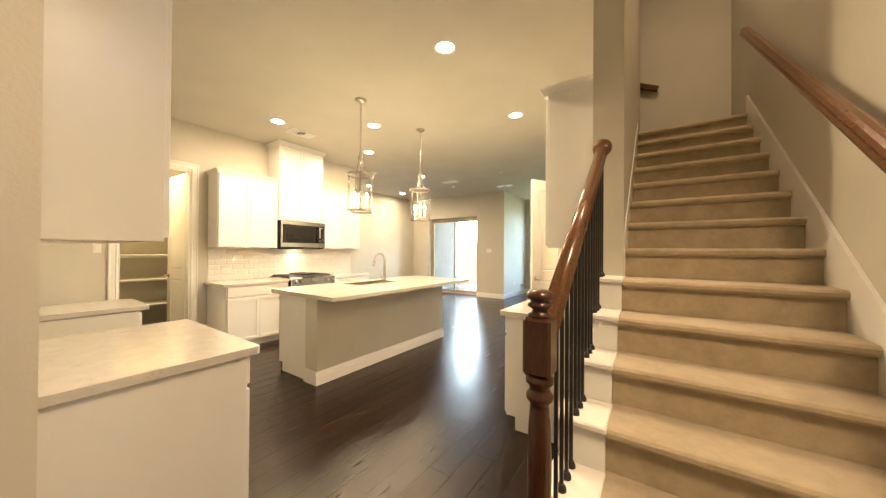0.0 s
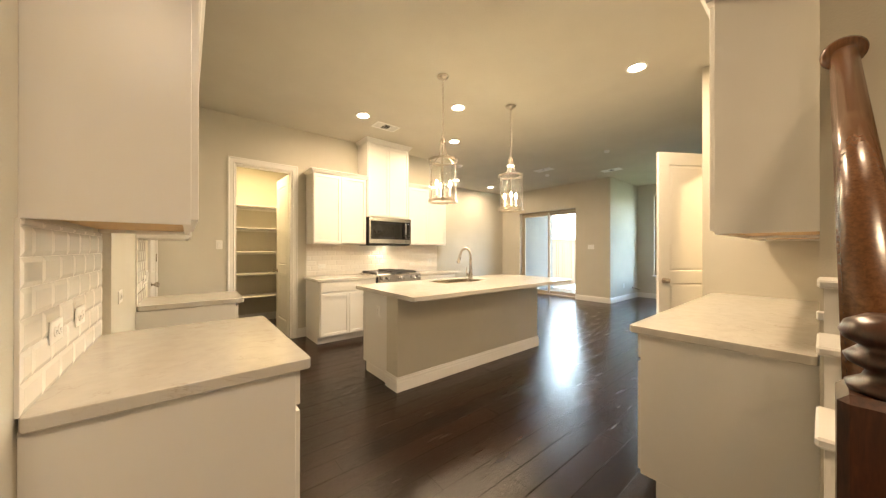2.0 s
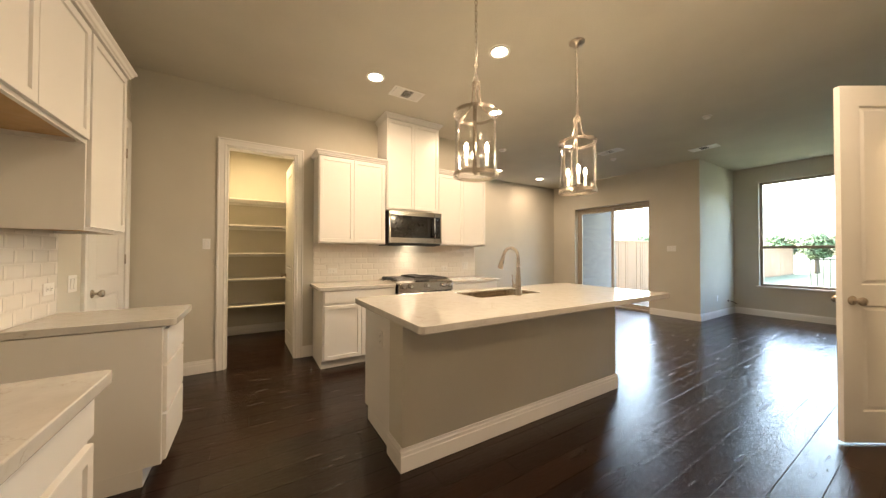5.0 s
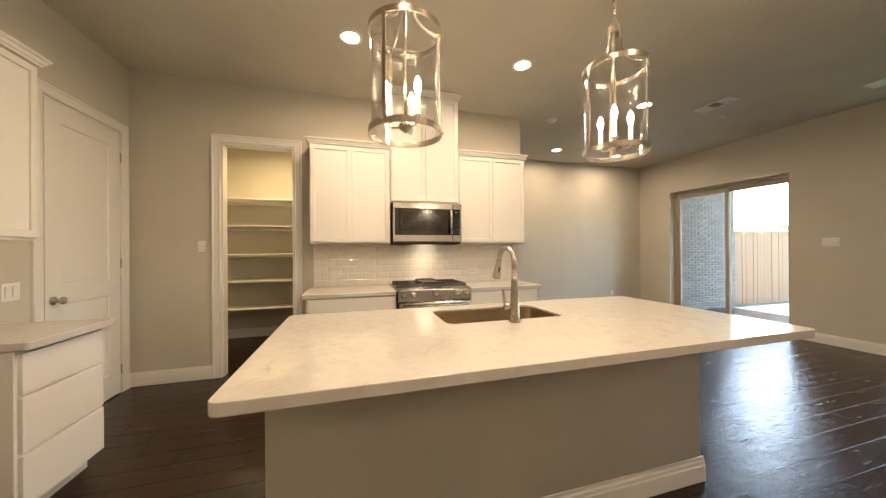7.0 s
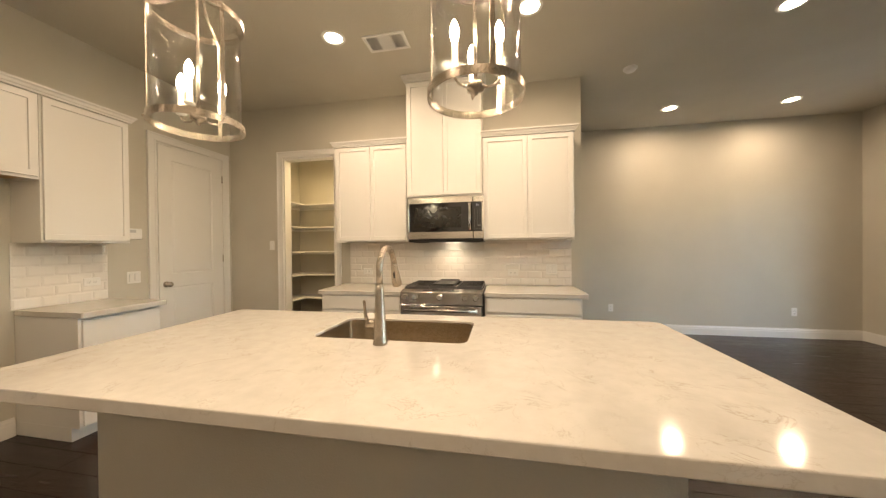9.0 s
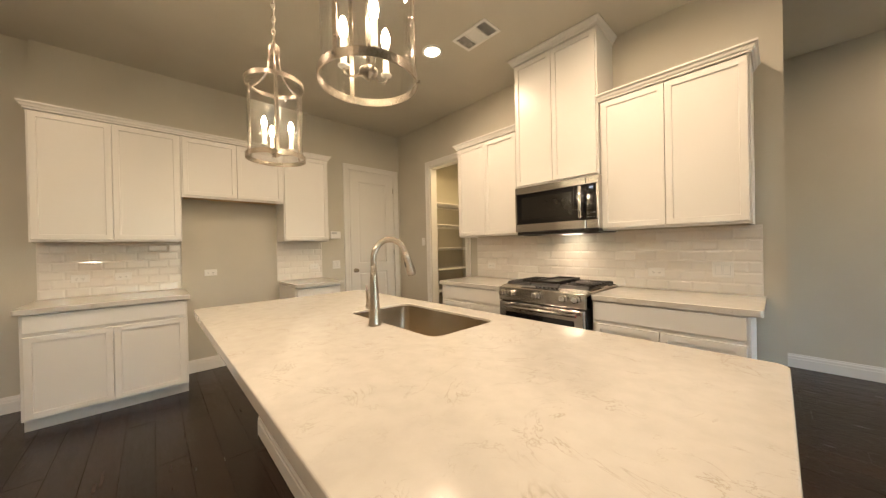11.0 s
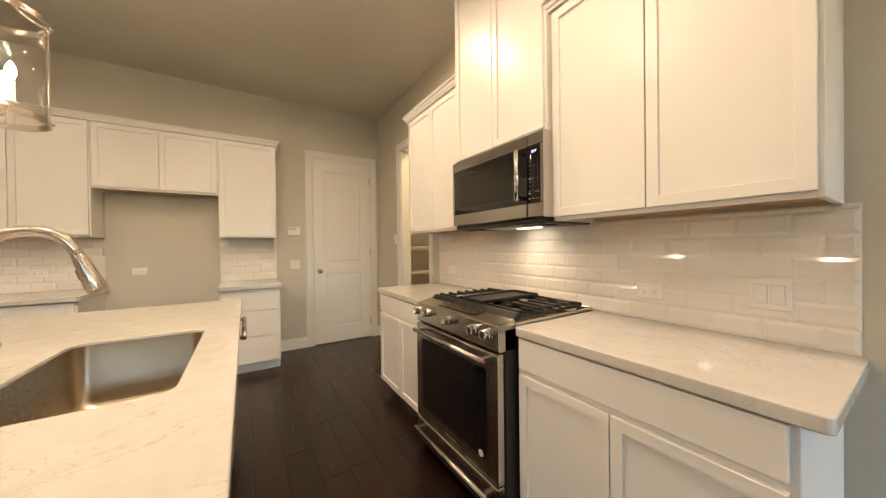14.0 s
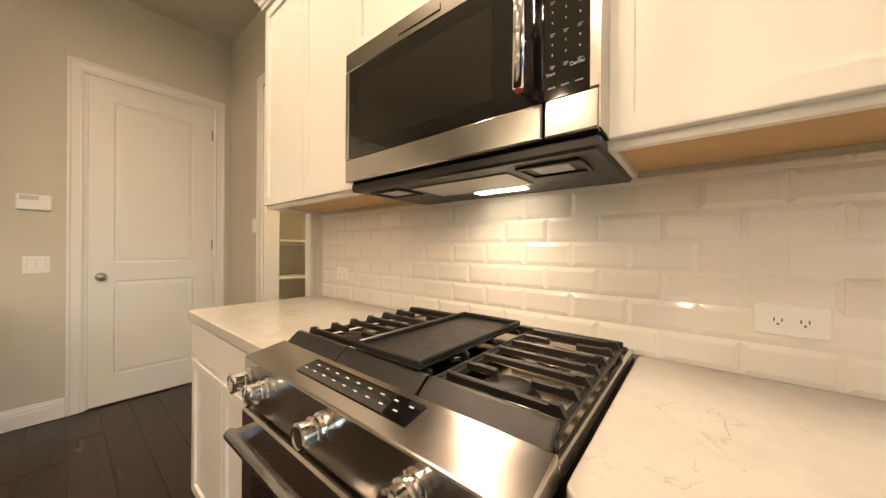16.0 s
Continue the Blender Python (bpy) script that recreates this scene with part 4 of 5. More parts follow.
for x in (0.08, 0.60):
    part("lamp_cover", box(x, x + 0.08, 0.09, 0.15, -0.0335, -0.0305, 0.001), GREYPRINT, un)
    for q in ((x - 0.03, x + 0.11, 0.065, 0.073), (x - 0.03, x + 0.11, 0.167, 0.175), (x - 0.03, x - 0.022, 0.073, 0.167), (x + 0.102, x + 0.11, 0.073, 0.167)):
        part("cover_frame", box(*q, -0.0365, -0.0305, 0.001), BLACKPL, un)

# ---- pendants ----


def hollow(b):
    """Turns a lathed closed loop into a clean ring."""
    bmesh.ops.delete(b, geom=[f for f in b.faces if len(f.verts) > 4], context="FACES_ONLY")
    bmesh.ops.remove_doubles(b, verts=b.verts[:], dist=1e-5)
    bmesh.ops.recalc_face_normals(b, faces=b.faces[:])


def pendant(x, y, turn, lean):
    """turn: the way one strap faces; lean: the way one candle faces."""
    t = thing("pendant_lamp", pose(x, y, CEIL + LIFT), "lit brushed nickel lantern pendant with glass cylinder", "pendant lamp", "pendants over the island")
    part("canopy", lathe(((0.0, -0.048), (0.010, -0.046), (0.013, -0.036), (0.034, -0.030), (0.054, -0.020), (0.064, -0.010), (0.066, -0.001)), 32, None, (0, 0, -LIFT)), NICKEL, t, "round ceiling canopy", True)
    b = bmesh.new()
    z, k = -0.045 - LIFT, 0
    while z > -0.615:
        pts = []
        for s in range(14):
            a = 2 * math.pi * s / 14
            u, w = 0.0105 * math.cos(a), 0.0215 * math.sin(a)
            pts.append((u, 0, z - 0.020 + w) if k % 2 else (0, u, z - 0.020 + w))
        tube(pts, 0.0028, 6, b, True)
        z -= 0.0365
        k += 1
    part("chain", b, NICKEL, t, "fine link chain", True)
    ring = [(0.017 * math.cos(2 * math.pi * s / 18), 0, -0.648 + 0.020 * math.sin(2 * math.pi * s / 18)) for s in range(18)]
    part("loop", tube(ring, 0.0034, 8, None, True), NICKEL, t, "", True)
    part("hub", lathe(((0.0, -0.716), (0.028, -0.716), (0.031, -0.713), (0.031, -0.681), (0.028, -0.678), (0.010, -0.676), (0.007, -0.666), (0.0, -0.664)), 28), NICKEL, t, "round nickel hub")
    R = 0.146
    for k in range(3):
        a = radians(120 * k + turn)
        pts = []
        for s in range(17):
            u = s / 16
            r = 0.024 + (R - 0.024) * (0.18 * u + 0.82 * u ** 3.6)
            zz = -0.700 - 0.205 * (1 - (1 - u) ** 1.25)
            pts.append((r * math.cos(a), r * math.sin(a), zz))
        part("arm", tube(pts, 0.0058, 8), NICKEL, t, "", True)
        part("strap", turned(box(R - 0.0005, R + 0.004, -0.0080, 0.0080, -1.318, -0.895, 0.001), Matrix.Rotation(a, 4, "Z")), NICKEL, t)
        for zz in (-1.318, -0.900):
            part("stud", lathe(((0.005, 0), (0.005, 0.006), (0.0, 0.009)), 10), NICKEL, t, "", True).matrix_basis = Matrix.Rotation(a, 4, "Z") @ pose(R + 0.009, 0, zz, 0, 90, 0)
    for z0, z1 in ((-0.912, -0.888), (-1.333, -1.307)):
        b = lathe(((R + 0.0045, z0), (R + 0.009, z0), (R + 0.009, z1), (R + 0.0045, z1), (R + 0.0045, z0)), 64)
        hollow(b)
        part("ring", b, NICKEL, t, "flat metal ring", False)
    b = lathe(((R - 0.006, -1.326), (R - 0.003, -1.326), (R - 0.003, -0.905), (R - 0.006, -0.905), (R - 0.006, -1.326)), 64)
    hollow(b)
    g = part("glass_cylinder", b, GLASS, t, "clear glass cylinder", True)
    g.visible_shadow = False
    part("stem", tube(((0, 0, -0.712), (0, 0, -1.29)), 0.0065, 12), NICKEL, t, "", True)
    part("cluster_body", lathe(((0.0, -1.322), (0.007, -1.319), (0.009, -1.310), (0.026, -1.304), (0.029, -1.296), (0.029, -1.286), (0.020, -1.280), (0.008, -1.270)), 24), NICKEL, t, "", True)
    for k in range(3):
        a = radians(120 * k + lean)
        cx, cy = CANDLE * math.cos(a), CANDLE * math.sin(a)
        part("branch", tube(((0.02 * math.cos(a), 0.02 * math.sin(a), -1.292), (cx * 0.5, cy * 0.5, -1.303), (cx * 0.85, cy * 0.85, -1.300), (cx, cy, -1.286), (cx, cy, -1.272)), 0.0042, 8), NICKEL, t, "", True)
        s = part("candle_sleeve", lathe(((0.004, -1.276), (0.017, -1.270), (0.018, -1.266), (0.0100, -1.264), (0.0100, -1.180), (0.008, -1.178)), 16, None, (cx, cy, 0)), PLASTIC, t, "white candle sleeve", True)
        bulb = part("bulb", lathe(((0.008, -1.178), (0.0115, -1.168), (0.0150, -1.152), (0.0145, -1.138), (0.0095, -1.120), (0.004, -1.110), (0.0, -1.106)), 16, None, (cx, cy, 0)), BULB, s, "lit candle bulb", True)
        bulb.visible_shadow = False
    return t


for x, y, turn, lean in PENDANTS:
    pendant(x, y, turn, lean)

# ---- ceiling fixtures ----
for cx, cy in CANS:
    t = thing("recessed_light", pose(cx, cy, CEIL), "lit round recessed ceiling light with white trim", "ceiling light", "recessed ceiling lights")
    b = lathe(((0.070, -0.003), (0.095, -0.002), (0.095, -0.006), (0.088, -0.009), (0.070, -0.006), (0.070, -0.003)), 32)
    hollow(b)
    part("trim_ring", b, PLASTIC, t, "", True)
    l_ = part("lens", lathe(((0.0705, -0.004), (0.0, -0.0045)), 32), CANGLOW, t, "glowing lens")


def vent(x, y, w, d, rz=0):
    t = thing("ceiling_vent", pose(x, y, CEIL, 0, 0, rz), "white metal air vent in the ceiling", "vent", "ceiling vents")
    b = bmesh.new()
    for q in ((-w / 2, w / 2, -d / 2, -d / 2 + 0.025), (-w / 2, w / 2, d / 2 - 0.025, d / 2), (-w / 2, -w / 2 + 0.025, -d / 2 + 0.025, d / 2 - 0.025), (w / 2 - 0.025, w / 2, -d / 2 + 0.025, d / 2 - 0.025),
              (-w / 6 - 0.006, -w / 6 + 0.006, -d / 2 + 0.025, d / 2 - 0.025), (w / 6 - 0.006, w / 6 + 0.006, -d / 2 + 0.025, d / 2 - 0.025)):
        box(*q, -0.010, -0.001, 0.002, b)
    part("frame", b, PLASTIC, t)
    # no hollow here: a near-black sheet gives the shade between the slats
    part("backing", box(-w / 2 + 0.02, w / 2 - 0.02, -d / 2 + 0.02, d / 2 - 0.02, -0.003, -0.001), DARKGAP, t, "flat dark sheet for the shade behind the slats")
    for c in range(3):
        x0 = -w / 2 + 0.028 + c * (w - 0.05) / 3
        for k in range(7):
            u = x0 + (k + 0.5) * ((w - 0.06) / 3) / 7
            part("slat", turned(box(-0.007, 0.007, -d / 2 + 0.026, d / 2 - 0.026, -0.001, 0.001), Matrix.Translation((u, 0, -0.007)) @ Matrix.Rotation(radians(40 if c != 1 else -40), 4, "Y")), PLASTIC, t)
    return t


vent(2.58, 4.47, 0.37, 0.22)
vent(6.55, 4.40, 0.40, 0.22, 90)
vent(7.73, 3.43, 0.40, 0.22, 90)
for x, y, r in ((4.84, 5.34, 0.065), (7.02, 4.61, 0.05), (6.22, 2.89, 0.05)):
    t = thing("smoke_detector", pose(x, y, CEIL), "round white smoke detector on the ceiling", "smoke detector")
    part("base", lathe(((0.0, -0.012), (r, -0.012), (r, -0.001)), 24), PLASTIC, t, "", False)
    part("cover", lathe(((0.0, -0.042), (r * 0.5, -0.04), (r * 0.72, -0.032), (r * 0.85, -0.013)), 24), PLASTIC, t, "", True)

# ---- switches, outlets ----


def plate(m, kind, gangs, label):
    """A cover plate on a wall: face along -y."""
    w, h = 0.07 + 0.046 * (gangs - 1), 0.115
    if kind == "outlet_flat":
        w, h = 0.115, 0.07
    t = thing("light_switch" if kind == "switch" else "outlet", m, label, "switch" if kind == "switch" else "outlet")
    part("cover_plate", box(-w / 2, w / 2, -0.006, -0.0005, -h / 2, h / 2, 0.003), PLASTIC, t)
    if kind == "switch":
        for k in range(gangs):
            x = (k - (gangs - 1) / 2) * 0.046
            part("slot", box(x - 0.0185, x + 0.0185, -0.0068, -0.0058, -0.035, 0.035), GREYPRINT, t)
            part("rocker", turned(box(-0.0165, 0.0165, -0.005, 0.0, -0.033, 0.033, 0.001), Matrix.Translation((x, -0.0062, 0)) @ Matrix.Rotation(radians(3), 4, "X")), PLASTIC, t)
    else:
        for s in (-1, 1):
            c = (0.02 * s, 0) if kind == "outlet_flat" else (0, 0.02 * s)
            o = part("socket", lathe(((0.0165, 0), (0.0165, 0.002), (0.015, 0.003), (0, 0.003)), 20), PLASTIC, t)
            o.matrix_basis = pose(c[0], -0.006, c[1], 90, 0, 0)
            b = bmesh.new()
            for dx in (-0.006, 0.006):
                box(dx - 0.001, dx + 0.001, -0.004, 0.004, 0.003, 0.0035, 0, b)
            b2 = lathe(((0.0022, 0.003), (0.0022, 0.0035)), 8, b, (0, -0.009, 0))
            part("slots", b2, BLACKPL, o)
    return t


TY = NY - 0.013
plate(pose(0.655, NY, 1.385), "switch", 1, "white single rocker switch beside the pantry")
plate(pose(WX, 4.295, 1.08, 0, 0, 90), "switch", 2, "white double rocker switch beside the door")
plate(pose(WX, 2.846, 1.068, 0, 0, 90), "outlet_flat", 1, "white outlet in the fridge space")
plate(pose(3.668, TY, 1.055), "outlet_flat", 1, "white outlet on the tiled backsplash")
plate(pose(4.075, TY, 1.09), "switch", 2, "white double rocker switch on the tiled backsplash")
plate(pose(1.968, TY, 1.06), "outlet_flat", 1, "white outlet on the tiles beside the range")
plate(pose(0.018, 1.89, 1.08, 0, 0, 90), "outlet_flat", 1, "white outlet on the tiled backsplash")
plate(pose(0.018, 2.165, 1.08, 0, 0, 90), "outlet_flat", 1, "white outlet on the tiled backsplash")
plate(pose(WX + 0.012, 3.975, 1.075, 0, 0, 90), "outlet_flat", 1, "white outlet on the short tiled backsplash")
plate(pose(1.857, 3.31, 0.69, 0, 0, -90), "outlet", 1, "white outlet on the island's end")
plate(pose(EX, 4.205, 1.40, 0, 0, -90), "switch", 3, "white triple rocker switch by the patio door")
plate(pose(5.21, NE, 0.37), "outlet", 1, "white outlet low on the nook wall")
plate(pose(7.61, NE, 0.37), "outlet", 1, "white outlet low on the nook wall")
plate(pose(9.22, 3.73, 0.385), "outlet", 1, "white outlet low on the living room wall")

th = thing("alarm_keypad", pose(WX, 4.285, 1.50, 0, 0, 90), "white alarm keypad with small screen", "keypad")
part("case", box(-0.075, 0.075, -0.026, -0.0005, -0.052, 0.052, 0.006), PLASTIC, th)
part("screen", box(-0.06, 0.02, -0.0275, -0.0255, 0.012, 0.04, 0.001), GREYPRINT, th, "grey display")
for k in range(6):
    part("key", box(-0.055 + (k % 3) * 0.028, -0.036 + (k % 3) * 0.028, -0.0285, -0.0258, -0.03 + (k // 3) * 0.02, -0.018 + (k // 3) * 0.02, 0.001), PLASTIC, th)
wb = thing("water_box", pose(WX, 3.11, 0.376, 0, 0, 90), "white recessed ice-maker water box with valve", "water box")
part("frame", join(join(box(-0.10, 0.10, -0.006, -0.0005, 0.06, 0.09, 0.002), box(-0.10, 0.10, -0.006, -0.0005, -0.09, -0.06, 0.002)), join(box(-0.10, -0.07, -0.006, -0.0005, -0.06, 0.06, 0.002), box(0.07, 0.10, -0.006, -0.0005, -0.06, 0.06, 0.002))), PLASTIC, wb)
part("back", box(-0.07, 0.07, -0.002, -0.0005, -0.06, 0.06), GREYPRINT, wb)
part("valve", tube(((-0.045, -0.02, -0.03), (0.0, -0.025, 0.0), (0.05, -0.02, 0.03)), 0.007, 10), NICKEL, wb, "small metal valve", True)
gc = thing("gas_stub", pose(9.8, 3.73, 0.29), "coiled metal gas stub pipe near the floor", "pipe")
part("pipe", tube(((0, 0, 0), (0.0, -0.05, 0), (0.03, -0.09, -0.02), (0.10, -0.12, -0.06), (0.16, -0.12, -0.06)), 0.012, 10), NICKEL, gc, "", True)
part("flange", lathe(((0.03, 0), (0.03, 0.005), (0, 0.006)), 16), NICKEL, gc).matrix_basis = pose(0, -0.0005, 0, 90, 0, 0)

# ---- pantry ----
for z in (0.48, 0.88, 1.27, 1.69, 2.08):
    b = bmesh.new()
    box(-0.118, 2.178, 6.70, 7.078, z, z + 0.019, 0.002, b)
    box(-0.118, 0.24, NY + 0.14, 6.70, z, z + 0.019, 0.002, b)
    t = thing("pantry_shelf", pose(0, 0, 0), "white painted corner shelf in the pantry", "shelf", "pantry shelves")
    part("board", b, TRIM, t)
    part("cleat", join(box(-0.118, 2.178, 7.06, 7.079, z - 0.04, z - 0.001), box(-0.1185, -0.10, NY + 0.14, 7.06, z - 0.04, z - 0.001)), TRIM, t)

# ---- stairs ----
SH, SR, SX, SL, SRT = 0.175, 0.223, 0.622, 0.228, -0.592
NSTEP = 15
for k in range(NSTEP):
    x0, z1 = SX + k * SR, (k + 1) * SH
    depth = SR + 0.03 if k < NSTEP - 1 else 4.60 - x0
    y0 = SRT - 0.018 if k == NSTEP - 1 else SRT
    b = bmesh.new()
    # riser and rounded nosing as one carpeted profile
    prof = [(x0 + 0.028, z1 - SH + (0.001 if k else 0.0)), (x0 + 0.028, z1 - 0.045), (x0 + 0.008, z1 - 0.042), (x0 - 0.003, z1 - 0.030), (x0 - 0.003, z1 - 0.014), (x0 + 0.006, z1 - 0.003), (x0 + 0.02, z1), (x0 + depth, z1), (x0 + depth, z1 - SH)]
    e0 = [b.verts.new((x, y0, z)) for x, z in prof]
    e1 = [b.verts.new((x, SL if k < NSTEP - 1 else SL, z)) for x, z in prof]
    n = len(prof)
    for j in range(n):
        b.faces.new((e0[j], e0[(j + 1) % n], e1[(j + 1) % n], e1[j]))
    b.faces.new(e0[::-1])
    b.faces.new(e1)
    bmesh.ops.recalc_face_normals(b, faces=b.faces[:])
    solid("stair_step", b, CARPET, "beige carpeted stair step with rounded nosing", "stair", group="carpeted stair steps", kind="structure")
    if x0 < 2.1:
        x1 = min(x0 + SR, 2.168)
        tr = thing("stair_curb", pose(0, 0, 0), "white painted stepped curb beside the carpet", "stair trim", kind="structure", group="stepped white curbs")
        part("block", box(x0 + 0.012, x1 + 0.012, SL + 0.001, 0.40, 0.001, z1 - 0.022), TRIM, tr)
        part("cap", box(x0 - 0.012, x1 + 0.010, SL - 0.006, 0.415, z1 - 0.022, z1 + 0.004, 0.006), TRIM, tr)
solid("landing_floor", box(4.412, 4.60, 0.412, 1.02, 2.44, 2.624), CARPET, "beige carpeted landing", "landing", kind="structure")


def sloped_board(name, y0, y1, x0, x1, below, above, mat, label):
    b = bmesh.new()

    def zz(x):
        return SH + (x - SX) / SR * SH
    pts = ((x0, zz(x0) - below), (x1, zz(x1) - below), (x1, zz(x1) + above), (x0, zz(x0) + above))
    e0 = [b.verts.new((x, y0, max(0.003, z))) for x, z in pts]
    e1 = [b.verts.new((x, y1, max(0.003, z))) for x, z in pts]
    for j in range(4):
        b.faces.new((e0[j], e0[(j + 1) % 4], e1[(j + 1) % 4], e1[j]))
    b.faces.new(e0[::-1])
    b.faces.new(e1)
    bmesh.ops.recalc_face_normals(b, faces=b.faces[:])
    solid(name, b, mat, label, "stair trim", "structure")


sloped_board("stair_skirt", -0.609, SRT - 0.001, SX - 0.05, SX + 14 * SR + 0.06, 0.40, 0.125, TRIM, "white sloped skirt board on the stair wall")
sloped_board("stair_skirt", SL + 0.0005, 0.2345, 2.18, SX + 14 * SR, 0.40, 0.10, TRIM, "white sloped skirt board on the stair wall")

# newel, rail and balusters
nw = thing("newel_post", pose(0.885, 0.352, 0.0), "dark-stained turned wooden newel post", "newel post")
nb = 0.002
part("foot", box(-0.041, 0.041, -0.041, 0.041, nb, 0.30, 0.006), NEWELWOOD, nw)
part("turning", lathe(((0.034, 0.30), (0.041, 0.312), (0.041, 0.326), (0.030, 0.34), (0.027, 0.37), (0.030, 0.45), (0.034, 0.60), (0.035, 0.75), (0.032, 0.86), (0.028, 0.915), (0.027, 0.925), (0.038, 0.937), (0.040, 0.950), (0.030, 0.962), (0.029, 0.975), (0.041, 0.988), (0.041, 1.0), (0.035, 1.012)), 28), NEWELWOOD, nw, "", True)
part("block", box(-0.041, 0.041, -0.041, 0.041, 1.012, 1.182, 0.008), NEWELWOOD, nw)
part("finial", lathe(((0.034, 1.182), (0.036, 1.189), (0.025, 1.196), (0.022, 1.204), (0.034, 1.211), (0.037, 1.218), (0.030, 1.225), (0.026, 1.229), (0.037, 1.236), (0.040, 1.244), (0.036, 1.254), (0.022, 1.262), (0.0, 1.265)), 28), NEWELWOOD, nw, "turned cap", True)

RAILPROF = ((-0.030, -0.028), (0.030, -0.028), (0.034, -0.012), (0.026, -0.004), (0.031, 0.010), (0.024, 0.024), (0.010, 0.031), (-0.010, 0.031), (-0.024, 0.024), (-0.031, 0.010), (-0.026, -0.004), (-0.034, -0.012))


def rail(name, p0, p1, label, parent=None):
    b = bmesh.new()
    p0, p1 = Vector(p0), Vector(p1)
    d = (p1 - p0).normalized()
    side = d.cross(Vector((0, 0, 1))).normalized()
    up = side.cross(d)
    ends = [[b.verts.new(p + side * a + up * u) for a, u in RAILPROF] for p in (p0, p1)]
    n = len(RAILPROF)
    for j in range(n):
        b.faces.new((ends[0][j], ends[0][(j + 1) % n], ends[1][(j + 1) % n], ends[1][j]))
    b.faces.new(ends[0][::-1])
    b.faces.new(ends[1])
    bmesh.ops.recalc_face_normals(b, faces=b.faces[:])
    return b


r0, r1 = (0.922, 0.352, 1.110), (2.145, 0.354, 2.025)
hr = solid("stair_handrail", rail("", r0, r1, ""), RAILWOOD, "reddish-brown varnished wooden handrail on iron balusters", "handrail", smooth=True)
ro = part("rosette", lathe(((0.056, 0), (0.056, 0.010), (0.046, 0.022), (0.0, 0.024)), 28), RAILWOOD, hr, "round wooden rosette", True)
ro.matrix_basis = pose(2.168, 0.355, 2.042, 0, -90, 0)
for k in range(8):
    for j in range(3):
        x = SX + k * SR + 0.040 + j * 0.0743
        if x < 0.97 or x > 2.13:
            continue
        z0 = (k + 1) * SH + 0.0045
        z1 = r0[2] + (x - r0[0]) / (r1[0] - r0[0]) * (r1[2] - r0[2]) - 0.034
        t = thing("baluster", pose(x, 0.342, z0), "slim black iron baluster on a white curb", "baluster", "iron balusters")
        part("bar", box(-0.0065, 0.0065, -0.0065, 0.0065, 0.0, z1 - z0, 0.001), BLACKIRON, t)
        part("shoe", lathe(((0.017, 0.0), (0.017, 0.012), (0.012, 0.022), (0.009, 0.026)), 12), BLACKIRON, t, "", True)


def nose_z(x):
    return SH + (x - SX) / SR * SH


wr = solid("wall_handrail", rail("", (0.9, -0.538, nose_z(0.9) + 0.80), (3.52, -0.538, nose_z(3.52) + 0.79), ""), RAILWOOD, "varnished wooden handrail along the stair wall", "handrail")
for x in (1.2, 2.4, 3.4):
    z = nose_z(x) + 0.80
    part("bracket", tube(((x, -0.608, z - 0.09), (x, -0.57, z - 0.09), (x, -0.543, z - 0.07), (x, -0.538, z - 0.03)), 0.007, 8), NICKEL, wr, "metal bracket", True)
wr2 = solid("landing_handrail", rail("", (4.54, 0.06, 3.37), (4.54, 0.7, 3.68), ""), RAILWOOD, "short varnished handrail at the landing wall", "handrail")
part("bracket", tube(((4.598, 0.3, 3.40), (4.56, 0.3, 3.40), (4.54, 0.3, 3.46)), 0.007, 8), NICKEL, wr2, "metal bracket", True)

# ---- outdoors ----
solid("ground", box(EX + 0.25, 400, -300, 300, -0.35, -0.12), GRASS, "green lawn reaching into the distance", "lawn", "structure")
solid("patio", box(EX + 0.25, 12.2, 3.6, 6.55, -0.119, -0.02, 0.01), CONCRETE, "pale concrete patio slab outside", "patio", "structure")
fe = thing("fence", pose(10.0, 7.12, -0.12), "tall wooden board fence beside the lawn", "fence")
part("cap_rail", box(0, 24, -0.04, 0.06, 1.83, 1.87), FENCEWOOD, fe)
board = mesh_of(box(0, 0.136, 0, 0.02, 0, 1.83, 0.004), FENCEWOOD, "board")
for k in range(170):
    o = new("board", board)
    o.parent = fe
    o.matrix_basis = pose(k * 0.141, random.uniform(-0.006, 0.006), random.uniform(-0.01, 0.01), 0, 0, 0)
rl = thing("metal_fence", pose(15.0, -3.0, -0.12), "dark slim metal fence across the lawn", "fence")
for z in (0.25, 1.25):
    part("rail", box(-0.012, 0.012, 0, 6.4, z, z + 0.03), BLACKIRON, rl)
for k in range(54):
    part("picket", box(-0.008, 0.008, k * 0.12, k * 0.12 + 0.016, 0.0, 1.30), BLACKIRON, rl)


